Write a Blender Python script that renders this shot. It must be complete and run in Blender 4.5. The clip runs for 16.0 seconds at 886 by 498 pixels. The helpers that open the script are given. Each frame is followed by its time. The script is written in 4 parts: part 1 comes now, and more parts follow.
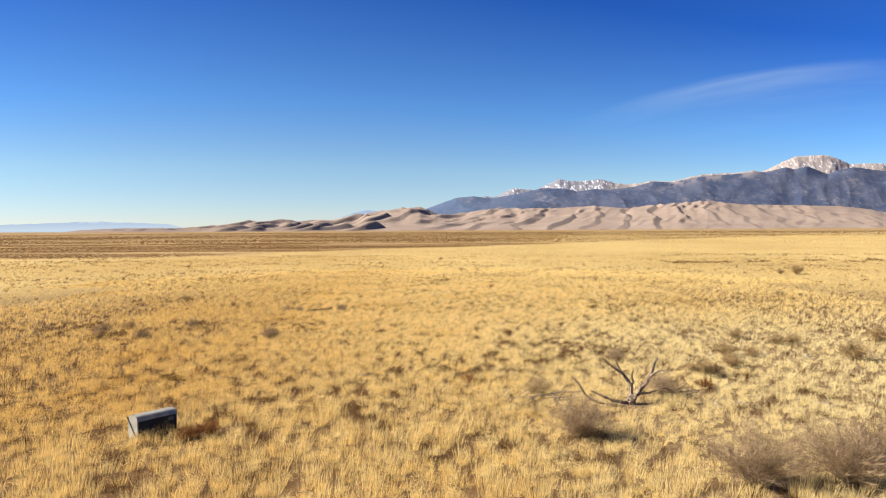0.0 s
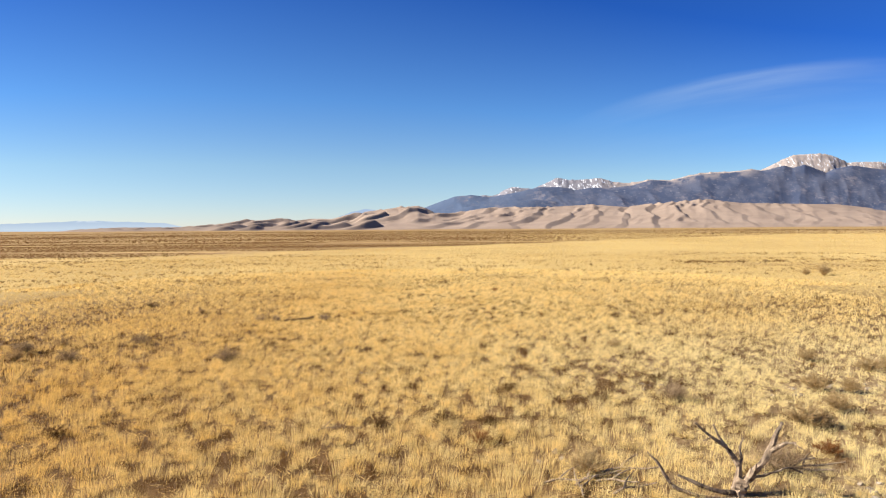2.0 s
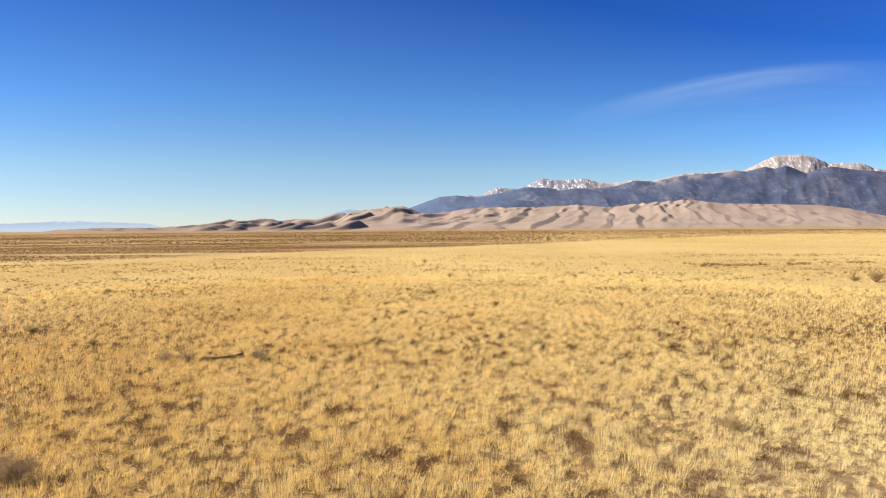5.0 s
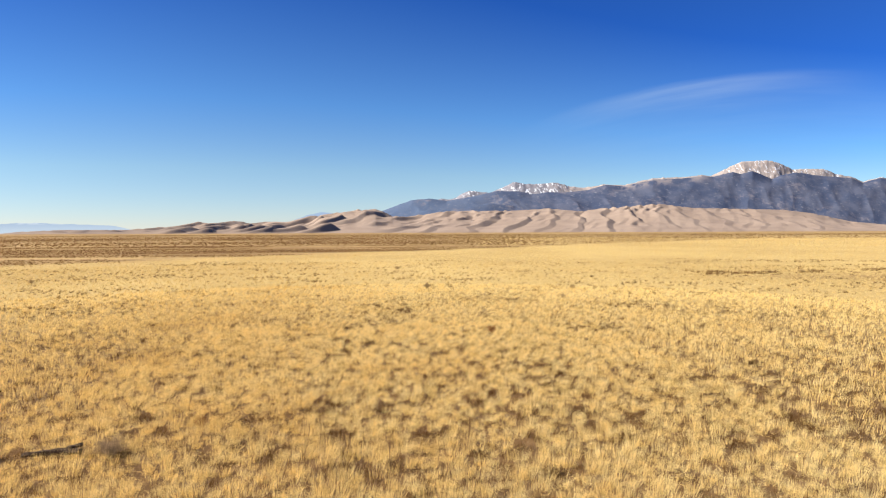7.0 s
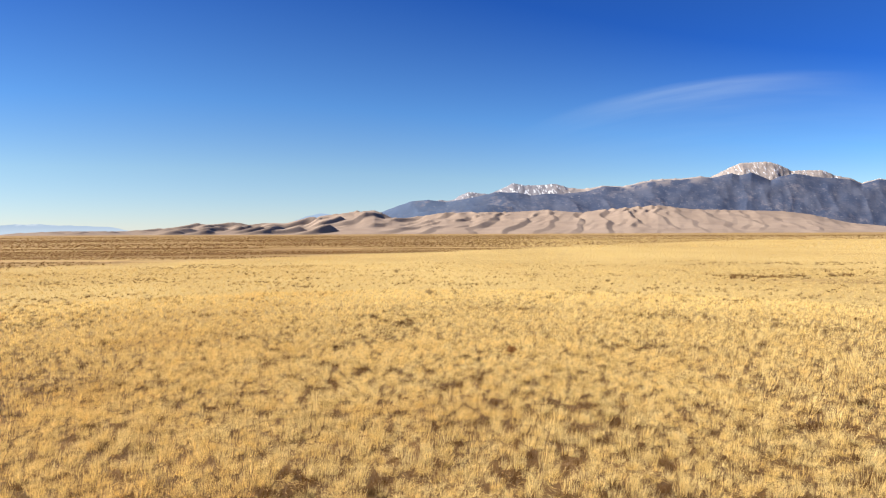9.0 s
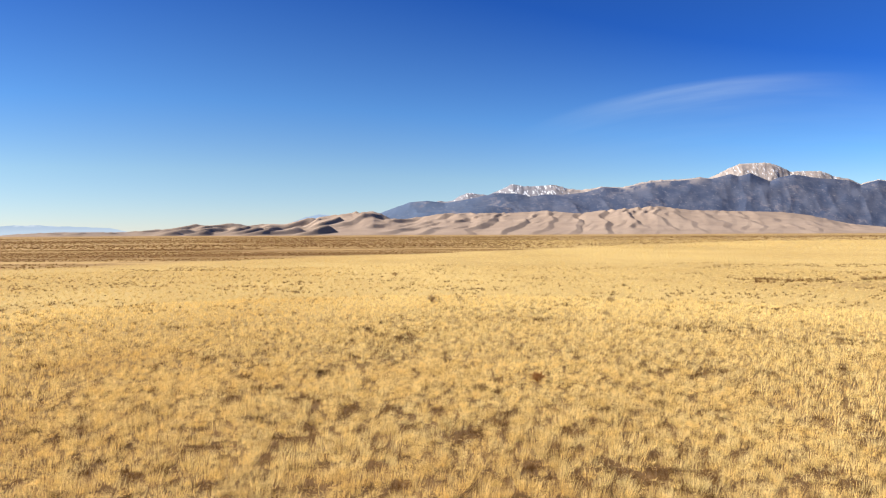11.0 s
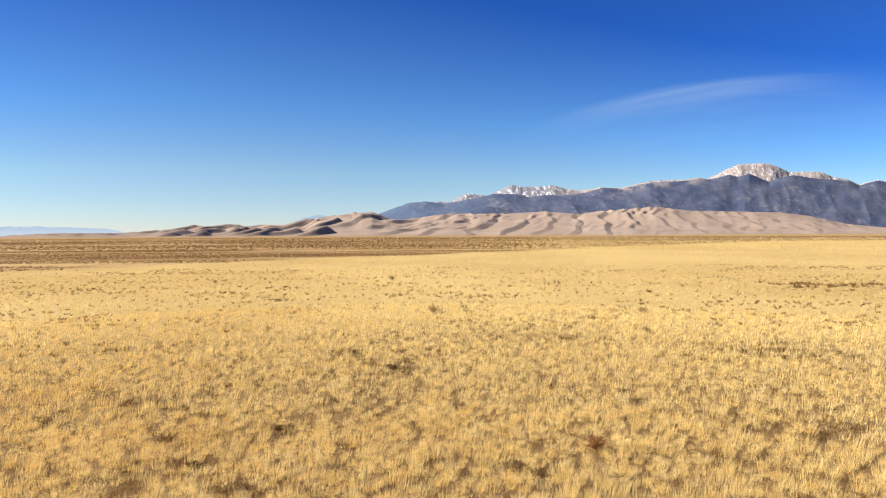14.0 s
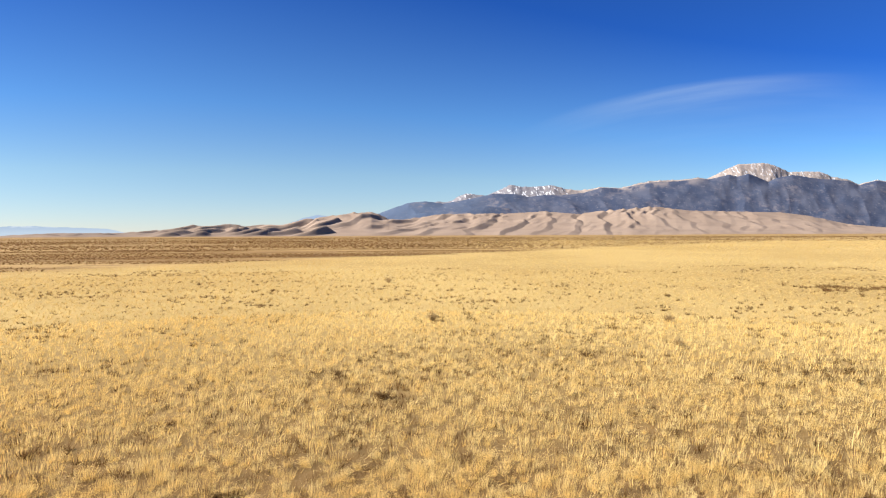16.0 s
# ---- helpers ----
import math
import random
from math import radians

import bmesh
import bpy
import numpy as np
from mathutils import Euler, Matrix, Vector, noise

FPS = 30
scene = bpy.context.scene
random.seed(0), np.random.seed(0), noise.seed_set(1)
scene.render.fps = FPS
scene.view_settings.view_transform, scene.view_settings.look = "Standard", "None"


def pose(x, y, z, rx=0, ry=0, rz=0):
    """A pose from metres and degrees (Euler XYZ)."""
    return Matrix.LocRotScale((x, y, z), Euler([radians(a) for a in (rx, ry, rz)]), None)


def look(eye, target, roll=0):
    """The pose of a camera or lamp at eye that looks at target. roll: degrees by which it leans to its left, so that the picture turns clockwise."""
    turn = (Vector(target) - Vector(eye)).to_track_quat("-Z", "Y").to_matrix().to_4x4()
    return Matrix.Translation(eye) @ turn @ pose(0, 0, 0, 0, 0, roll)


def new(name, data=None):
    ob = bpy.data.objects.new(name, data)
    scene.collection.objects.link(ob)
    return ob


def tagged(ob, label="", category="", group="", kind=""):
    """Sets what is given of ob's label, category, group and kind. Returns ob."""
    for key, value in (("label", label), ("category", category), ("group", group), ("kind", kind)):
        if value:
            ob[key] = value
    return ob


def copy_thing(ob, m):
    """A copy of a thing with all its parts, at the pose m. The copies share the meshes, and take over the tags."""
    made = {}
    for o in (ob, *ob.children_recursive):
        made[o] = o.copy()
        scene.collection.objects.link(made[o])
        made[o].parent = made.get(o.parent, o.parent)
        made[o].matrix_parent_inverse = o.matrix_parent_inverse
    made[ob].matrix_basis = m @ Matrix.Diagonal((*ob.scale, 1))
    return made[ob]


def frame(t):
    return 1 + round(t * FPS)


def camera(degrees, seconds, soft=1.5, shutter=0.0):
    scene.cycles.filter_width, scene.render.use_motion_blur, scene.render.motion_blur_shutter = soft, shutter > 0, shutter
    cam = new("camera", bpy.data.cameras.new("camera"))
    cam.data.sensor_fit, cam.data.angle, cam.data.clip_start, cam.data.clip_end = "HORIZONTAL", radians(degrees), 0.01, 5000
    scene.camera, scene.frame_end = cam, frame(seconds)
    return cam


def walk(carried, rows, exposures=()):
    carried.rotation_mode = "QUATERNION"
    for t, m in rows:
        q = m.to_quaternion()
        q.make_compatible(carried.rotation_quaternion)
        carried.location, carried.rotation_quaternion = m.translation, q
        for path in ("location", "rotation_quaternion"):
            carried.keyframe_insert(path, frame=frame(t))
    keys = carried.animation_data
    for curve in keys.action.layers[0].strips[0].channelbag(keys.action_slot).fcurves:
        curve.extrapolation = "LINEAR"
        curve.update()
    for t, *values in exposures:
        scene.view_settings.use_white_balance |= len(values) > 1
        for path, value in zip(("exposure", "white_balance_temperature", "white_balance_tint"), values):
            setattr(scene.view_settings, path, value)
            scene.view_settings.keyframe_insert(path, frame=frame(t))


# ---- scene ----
cam = camera(68.0, 16.0, soft=1.15)
# seconds, x, y, z, pitch, roll, yaw
PATH = [
    (0, 0.418, 0.074, 3.763, -1.700, -0.326, 0.029),
    (0.5, 0.415, 1.042, 3.741, -1.730, -0.342, -0.012),
    (1, 0.410, 2.029, 3.719, -1.758, -0.358, -0.051),
    (1.5, 0.402, 3.034, 3.699, -1.782, -0.375, -0.088),
    (2, 0.393, 4.053, 3.680, -1.802, -0.391, -0.124),
    (2.5, 0.382, 5.087, 3.661, -1.820, -0.407, -0.157),
    (3, 0.370, 6.131, 3.644, -1.834, -0.423, -0.189),
    (3.5, 0.357, 7.184, 3.627, -1.844, -0.439, -0.219),
    (4, 0.343, 8.242, 3.611, -1.852, -0.455, -0.247),
    (4.2, 0.337, 8.665, 3.605, -1.855, -0.461, -0.258),
    (6.3, 0.280, 17.558, 3.547, -1.554, -0.217, -3.787),
    (6.5, 0.275, 17.971, 3.543, -1.540, -0.218, -3.798),
    (7, 0.263, 19.004, 3.532, -1.506, -0.221, -3.825),
    (7.5, 0.253, 20.023, 3.520, -1.474, -0.223, -3.851),
    (8, 0.244, 21.026, 3.509, -1.444, -0.225, -3.876),
    (8.5, 0.238, 22.010, 3.499, -1.416, -0.228, -3.900),
    (9, 0.233, 22.975, 3.489, -1.390, -0.230, -3.924),
    (11.5, 0.254, 27.466, 3.441, -1.293, -0.243, -4.028),
    (12, 0.269, 28.299, 3.432, -1.280, -0.245, -4.046),
    (12.5, 0.289, 29.113, 3.423, -1.269, -0.248, -4.063),
    (13, 0.312, 29.910, 3.414, -1.261, -0.250, -4.080),
    (13.5, 0.341, 30.695, 3.404, -1.254, -0.253, -4.095),
    (14, 0.375, 31.471, 3.395, -1.250, -0.255, -4.110),
    (14.5, 0.414, 32.243, 3.385, -1.247, -0.258, -4.124),
    (15, 0.459, 33.018, 3.375, -1.247, -0.260, -4.137),
    (15.5, 0.510, 33.802, 3.364, -1.249, -0.262, -4.149),
    (16, 0.567, 34.603, 3.354, -1.253, -0.265, -4.160),
]
walk(cam, [(t, pose(x, y, z, 90 + p, -r, w)) for t, x, y, z, p, r, w in PATH])

# ---- sky, sun and exposure ----
SUN_AZ, SUN_EL = radians(-93), radians(35)     # azimuth from +y towards +x
scene.view_settings.exposure = 1.33
world = bpy.data.worlds.new("sky")
scene.world = world
world.use_nodes = True
wn, wl = world.node_tree.nodes, world.node_tree.links
wn.clear()


def wnode(kind, **values):
    n = wn.new(kind)
    for k, v in values.items():
        n.inputs[int(k[1:])].default_value = v
    return n


def wmath(op, a, b=None):
    n = wn.new("ShaderNodeMath")
    n.operation = op
    for i, v in enumerate((a, b)):
        if v is None:
            continue
        if isinstance(v, (int, float)):
            n.inputs[i].default_value = v
        else:
            wl.new(v, n.inputs[i])
    return n.outputs[0]


def wsmooth(v, lo, hi):
    n = wn.new("ShaderNodeMapRange")
    n.interpolation_type = "SMOOTHSTEP"
    wl.new(v, n.inputs[0])
    n.inputs[1].default_value, n.inputs[2].default_value = lo, hi
    return n.outputs[0]


def wsmooth_linear(v, lo, hi):
    n = wn.new("ShaderNodeMapRange")
    wl.new(v, n.inputs[0])
    n.inputs[1].default_value, n.inputs[2].default_value = lo, hi
    return n.outputs[0]


sky = wn.new("ShaderNodeTexSky")
sky.sky_type, sky.sun_disc = "NISHITA", False
sky.sun_elevation, sky.sun_rotation = SUN_EL, SUN_AZ
sky.altitude, sky.air_density, sky.dust_density, sky.ozone_density = 2400, 1.0, 0.3, 3.0
coord = wn.new("ShaderNodeTexCoord")
sep = wn.new("ShaderNodeSeparateXYZ")
wl.new(coord.outputs["Generated"], sep.inputs[0])
az = wmath("ARCTAN2", sep.outputs[0], sep.outputs[1])
el = wmath("ARCSINE", sep.outputs[2])
# a long thin cirrus streak: sharp upper edge, soft trailing lower side
bow = wmath("SUBTRACT", az, 0.50)
crest = wmath("SUBTRACT", 0.212, wmath("MULTIPLY", wmath("MULTIPLY", bow, bow), 0.55))
streak = wn.new("ShaderNodeCombineXYZ")
wl.new(wmath("MULTIPLY", az, 5.0), streak.inputs[0])
wl.new(wmath("MULTIPLY", wmath("SUBTRACT", el, crest), 55.0), streak.inputs[1])
wisp = wnode("ShaderNodeTexNoise")
wl.new(streak.outputs[0], wisp.inputs["Vector"])
wisp.inputs["Scale"].default_value, wisp.inputs["Detail"].default_value = 1.6, 5.0
below = wmath("SUBTRACT", crest, wmath("ADD", el, wmath("MULTIPLY", wmath("SUBTRACT", wisp.outputs[0], 0.5), 0.012)))
upper = wsmooth(below, -0.004, 0.008)
lower = wmath("SUBTRACT", 1.0, wsmooth(below, 0.004, 0.044))
along = wmath("MULTIPLY", wsmooth(az, 0.16, 0.46), wmath("SUBTRACT", 1.0, wsmooth(az, 0.44, 0.68)))
cirrus = wmath("MULTIPLY", wmath("MULTIPLY", wmath("MULTIPLY", upper, lower), along), wsmooth(wisp.outputs[0], -0.3, 0.75))
veil = wmath("MULTIPLY", wmath("MULTIPLY", wsmooth(az, 0.1, 0.5), wsmooth(below, 0.0, 0.05)), wmath("SUBTRACT", 1.0, wsmooth(below, 0.05, 0.13)))
cover = wmath("ADD", wmath("MULTIPLY", cirrus, 0.25), wmath("MULTIPLY", wmath("MULTIPLY", veil, wisp.outputs[0]), 0.08))
tint = wn.new("ShaderNodeMix")
tint.data_type, tint.blend_type = "RGBA", "MULTIPLY"
tint.inputs[0].default_value = 1.0
wl.new(sky.outputs[0], tint.inputs[6])
deep = wn.new("ShaderNodeValToRGB")      # thin dry mountain air: milky at the skyline, deep blue higher in view
ahead = wmath("MAXIMUM", wmath("MINIMUM", az, 0.7), -0.7)
tilted = wmath("MULTIPLY", el, wmath("ADD", 1.0, wmath("MULTIPLY", ahead, wmath("ADD", 0.45, wmath("MULTIPLY", ahead, 0.9)))))      # slightly milkier towards the sun; both sides deepened to stand for lens vignetting
wl.new(wsmooth_linear(tilted, 0.0, 1.6), deep.inputs[0])
ramp = deep.color_ramp.elements
ramp[0].position, ramp[0].color = 0.0, (0.60, 0.575, 0.62, 1)
# the unseen sky overhead is set greyer, to fill shade with less blue
ramp[1].position, ramp[1].color = 0.85, (0.30, 0.41, 0.56, 1)
for at, tone in ((0.055, (0.57, 0.63, 0.645, 1)), (0.1125, (0.34, 0.56, 0.765, 1)), (0.23, (0.094, 0.295, 0.70, 1)), (0.33, (0.12, 0.31, 0.68, 1))):
    ramp.new(at).color = tone
wl.new(deep.outputs[0], tint.inputs[7])
cloud = wn.new("ShaderNodeMix")
cloud.data_type = "RGBA"
wl.new(cover, cloud.inputs[0])
wl.new(tint.outputs[2], cloud.inputs[6])
cloud.inputs[7].default_value = (3.4, 4.2, 5.0, 1)
back = wn.new("ShaderNodeBackground")
back.inputs[1].default_value = 0.077
wl.new(cloud.outputs[2], back.inputs[0])
wout = wn.new("ShaderNodeOutputWorld")
wl.new(back.outputs[0], wout.inputs[0])

sun_data = bpy.data.lights.new("sun", "SUN")
sun_data.energy, sun_data.angle, sun_data.color = 5.0, radians(0.53), (1.0, 0.91, 0.76)
sun = new("sun", sun_data)
sun.matrix_world = look((0, 0, 50), (-math.sin(SUN_AZ) * math.cos(SUN_EL), -math.cos(SUN_AZ) * math.cos(SUN_EL), 50 - math.sin(SUN_EL)))


# ---- helpers of this scene ----
def hashed(ix, iy, seed):
    h = (ix.astype(np.int64) * 374761393 + iy.astype(np.int64) * 668265263 + seed * 1274126177) & 0xFFFFFFFF
    h = ((h ^ (h >> 13)) * 1274126177) & 0xFFFFFFFF
    h = ((h ^ (h >> 16)) * 2246822519) & 0xFFFFFFFF
    return ((h ^ (h >> 15)) & 0xFFFFFF) / float(0xFFFFFF)


def smooth_noise(x, y, seed=0):
    """Lattice noise, 0 to 1."""
    ix, iy = np.floor(x), np.floor(y)
    fx, fy = x - ix, y - iy
    fx, fy = fx * fx * (3 - 2 * fx), fy * fy * (3 - 2 * fy)
    a, b = hashed(ix, iy, seed), hashed(ix + 1, iy, seed)
    c, d = hashed(ix, iy + 1, seed), hashed(ix + 1, iy + 1, seed)
    return (a * (1 - fx) + b * fx) * (1 - fy) + (c * (1 - fx) + d * fx) * fy


def layered(x, y, octaves=4, seed=0, gain=0.5):
    total, amp, norm = 0.0, 1.0, 0.0
    for o in range(octaves):
        total = total + amp * smooth_noise(x * 2 ** o + 13.7 * o, y * 2 ** o + 7.3 * o, seed + o)
        norm += amp
        amp *= gain
    return total / norm


def ridged(x, y, octaves=5, seed=0, gain=0.5):
    total, amp, norm = 0.0, 1.0, 0.0
    for o in range(octaves):
        n = 1 - np.abs(2 * smooth_noise(x * 2 ** o + 5.1 * o, y * 2 ** o + 9.7 * o, seed + o) - 1)
        total = total + amp * n * n
        norm += amp
        amp *= gain
    return total / norm


def step(v, lo, hi):
    t = np.clip((v - lo) / (hi - lo), 0, 1)
    return t * t * (3 - 2 * t)


def mesh_of(name, verts, tris, smooth=False):
    """A mesh from arrays of corners and triangles or quads."""
    verts, tris = np.asarray(verts, np.float32), np.asarray(tris, np.int32)
    me = bpy.data.meshes.new(name)
    k = tris.shape[1]
    me.vertices.add(len(verts))
    me.vertices.foreach_set("co", verts.ravel())
    me.loops.add(tris.size)
    me.loops.foreach_set("vertex_index", tris.ravel())
    me.polygons.add(len(tris))
    me.polygons.foreach_set("loop_start", np.arange(0, tris.size, k, dtype=np.int32))
    me.polygons.foreach_set("loop_total", np.full(len(tris), k, np.int32))
    me.polygons.foreach_set("use_smooth", np.full(len(tris), smooth))
    me.update(calc_edges=True)
    return me


def grid_mesh(name, xs, ys, zs, smooth=True):
    """xs, ys, zs: equal 2D arrays."""
    r, c = xs.shape
    i = np.arange(r * c).reshape(r, c)
    quads = np.stack([i[:-1, :-1], i[:-1, 1:], i[1:, 1:], i[1:, :-1]], -1).reshape(-1, 4)
    return mesh_of(name, np.stack([xs, ys, zs], -1).reshape(-1, 3), quads, smooth)


def part(name, mesh, material, parent=None, label=""):
    """One mesh object under a thing; a bmesh or a mesh."""
    if isinstance(mesh, bmesh.types.BMesh):
        me = bpy.data.meshes.new(name)
        mesh.to_mesh(me)
        mesh.free()
    else:
        me = mesh
    if material and not me.materials:
        me.materials.append(material)
    ob = new(name, me)
    ob.parent = parent
    return tagged(ob, label)


def ground_z(x, y):
    """Height of the ground: a low rise at the start that runs out into the plain."""
    x, y = np.asarray(x, float), np.asarray(y, float)
    rise = 1.35 * np.exp(-(np.maximum(y, 0) / 18) ** 1.5)
    near = np.exp(-((np.hypot(x, y - 20) / 120) ** 2))
    bump = near * (0.10 * (layered(x / 3.1, y / 3.1, 3, 5) - 0.5) + 0.05 * (layered(x / 0.7, y / 0.7, 2, 9) - 0.5))
    far = 1.6 * (layered(x / 260, y / 260, 3, 21) - 0.62) * step(np.hypot(x, y - 30), 120, 700)
    return rise + bump + far


def scrub_zone(x, y):
    """1 where the grassland gives way to brown scrub, 0 in the grass."""
    edge = np.interp(x, (-200, -60, -42, -28, -14, 10, 60, 150), (82, 90, 95, 104, 124, 145, 205, 290)) + 16 * (layered(x / 45, y / 9, 4, 31) - 0.5)
    right = np.maximum(step(x - 0.30 * y, -20, 110), 0.8 * step(x / np.maximum(y, 1), 0.02, 0.26)) * (1 - 0.75 * step(y + 260 * (layered(x / 160, y / 300, 3, 35) - 0.5), 420, 640))
    patch = step(np.exp(-(((x - 35) / 9) ** 2 + ((y - 66.5) / 4) ** 2)) + 0.5 * (layered(x / 3, y / 2, 3, 37) - 0.5), 0.3, 0.75)
    return 0.45 * patch * (y < 80) + step(y - edge, -4, 7) * (1 - 0.62 * right)


# ---- materials ----
class Tree:
    """Short forms for building one node material."""

    def __init__(self, name):
        self.mat = bpy.data.materials.new(name)
        self.mat.use_nodes = True
        self.n, self.l = self.mat.node_tree.nodes, self.mat.node_tree.links
        self.n.clear()
        self.out = self.n.new("ShaderNodeOutputMaterial")
        self.pos = self.n.new("ShaderNodeNewGeometry").outputs["Position"]

    def link(self, a, socket):
        if isinstance(a, (int, float)):
            socket.default_value = a
        elif isinstance(a, tuple):
            socket.default_value = (*a, 1) if len(socket.default_value) == 4 else a
        else:
            self.l.new(a, socket)

    def noise(self, scale, detail=3.0, rough=0.55, stretch=None, vector=None):
        v = vector or self.pos
        if stretch:
            m = self.n.new("ShaderNodeVectorMath")
            m.operation = "MULTIPLY"
            self.link(v, m.inputs[0])
            m.inputs[1].default_value = stretch
            v = m.outputs[0]
        t = self.n.new("ShaderNodeTexNoise")
        self.link(v, t.inputs["Vector"])
        t.inputs["Scale"].default_value, t.inputs["Detail"].default_value, t.inputs["Roughness"].default_value = scale, detail, rough
        return t.outputs[0]

    def range(self, v, lo, hi, a=0.0, b=1.0):
        t = self.n.new("ShaderNodeMapRange")
        t.interpolation_type = "SMOOTHSTEP"
        for i, w in enumerate((v, lo, hi, a, b)):
            self.link(w, t.inputs[i])
        return t.outputs[0]

    def math(self, op, a, b=0.0):
        t = self.n.new("ShaderNodeMath")
        t.operation = op
        self.link(a, t.inputs[0])
        self.link(b, t.inputs[1])
        return t.outputs[0]

    def mix(self, f, a, b, blend="MIX"):
        t = self.n.new("ShaderNodeMix")
        t.data_type, t.blend_type = "RGBA", blend
        self.link(f, t.inputs[0])
        self.link(a, t.inputs[6])
        self.link(b, t.inputs[7])
        return t.outputs[2]

    def island(self):
        return self.n.new("ShaderNodeNewGeometry").outputs["Random Per Island"]

    def axis(self, which):
        s = self.n.new("ShaderNodeSeparateXYZ")
        self.link(self.pos, s.inputs[0])
        return s.outputs[which]

    def bump(self, height, strength, distance):
        b = self.n.new("ShaderNodeBump")
        b.inputs["Strength"].default_value, b.inputs["Distance"].default_value = strength, distance
        self.link(height, b.inputs["Height"])
        return b.outputs[0]

    def surface(self, colour, rough=0.9, metal=0.0, normal=None, spec=0.2):
        p = self.n.new("ShaderNodeBsdfPrincipled")
        self.link(colour, p.inputs["Base Color"])
        self.link(rough, p.inputs["Roughness"])
        self.link(metal, p.inputs["Metallic"])
        p.inputs["Specular IOR Level"].default_value = spec
        if normal:
            self.link(normal, p.inputs["Normal"])
        self.l.new(p.outputs[0], self.out.inputs[0])
        return self.mat

    def blade(self, colour, through_part=0.46):
        d, t, m = (self.n.new("ShaderNode" + k) for k in ("BsdfDiffuse", "BsdfTranslucent", "MixShader"))
        self.link(colour, d.inputs[0])
        self.link(colour, t.inputs[0])
        m.inputs[0].default_value = through_part
        self.l.new(d.outputs[0], m.inputs[1])
        self.l.new(t.outputs[0], m.inputs[2])
        self.l.new(m.outputs[0], self.out.inputs[0])
        return self.mat


def straw_material(name, light, deep, rust, low=0.66, bleached=None):
    t = Tree(name)
    patch = t.noise(0.22, 3.0)
    clump = t.noise(3.6, 2.0)
    c = t.mix(t.range(clump, 0.35, 0.68), deep, light)
    # rustier grass to the left, with lens vignetting put into the colour too
    west = t.math("MULTIPLY", t.range(t.axis(0), 2.0, -9.0), t.range(t.axis(1), 46.0, 14.0, 0.36, 0.72))
    c = t.mix(t.math("ADD", west, t.math("MULTIPLY", t.range(patch, 0.48, 0.74), 0.38)), c, rust)
    if bleached:
        c = t.mix(t.math("MULTIPLY", t.range(t.axis(0), 0.0, 7.0), t.range(t.axis(1), 32.0, 18.0, 0.0, 0.75)), c, bleached)
    tone = t.range(t.island(), 0.0, 1.0, low, 1.0)
    c = t.mix(1.0, c, t.mix(tone, (0, 0, 0), (1, 1, 1)), "MULTIPLY")
    return t.blade(c)


GRASS = straw_material("dry_straw_grass", (0.97, 0.785, 0.38), (0.91, 0.655, 0.25), (0.78, 0.485, 0.135), 0.72, (0.95, 0.82, 0.44))
FAR_GRASS = straw_material("pale_far_straw", (0.74, 0.585, 0.285), (0.68, 0.50, 0.205), (0.58, 0.37, 0.118), 0.84)
# understorey straw, coloured dark for the shade under the bunches
STUBBLE = straw_material("shade_brown_stubble", (0.34, 0.185, 0.055), (0.22, 0.108, 0.028), (0.20, 0.095, 0.024), 0.45)
# dead brown thatch, darkened further for the shade in the crevices
THATCH = straw_material("dead_thatch_shade_brown", (0.21, 0.112, 0.034), (0.105, 0.047, 0.012), (0.12, 0.052, 0.013), 0.3)
SCRUB = straw_material("brown_scrub", (0.30, 0.185, 0.080), (0.19, 0.11, 0.046), (0.20, 0.105, 0.042), 0.4)
TWIG = straw_material("grey_twigs", (0.66, 0.49, 0.31), (0.44, 0.31, 0.185), (0.34, 0.225, 0.12), 0.30)
FAR_SCRUB = straw_material("rusty_far_scrub", (0.29, 0.172, 0.070), (0.18, 0.102, 0.042), (0.20, 0.102, 0.038))
SAGE = straw_material("olive_brown_sage", (0.62, 0.47, 0.25), (0.44, 0.31, 0.15), (0.38, 0.24, 0.11))
RUSTY = straw_material("rusty_red_stems", (0.40, 0.20, 0.075), (0.28, 0.125, 0.045), (0.22, 0.095, 0.035))


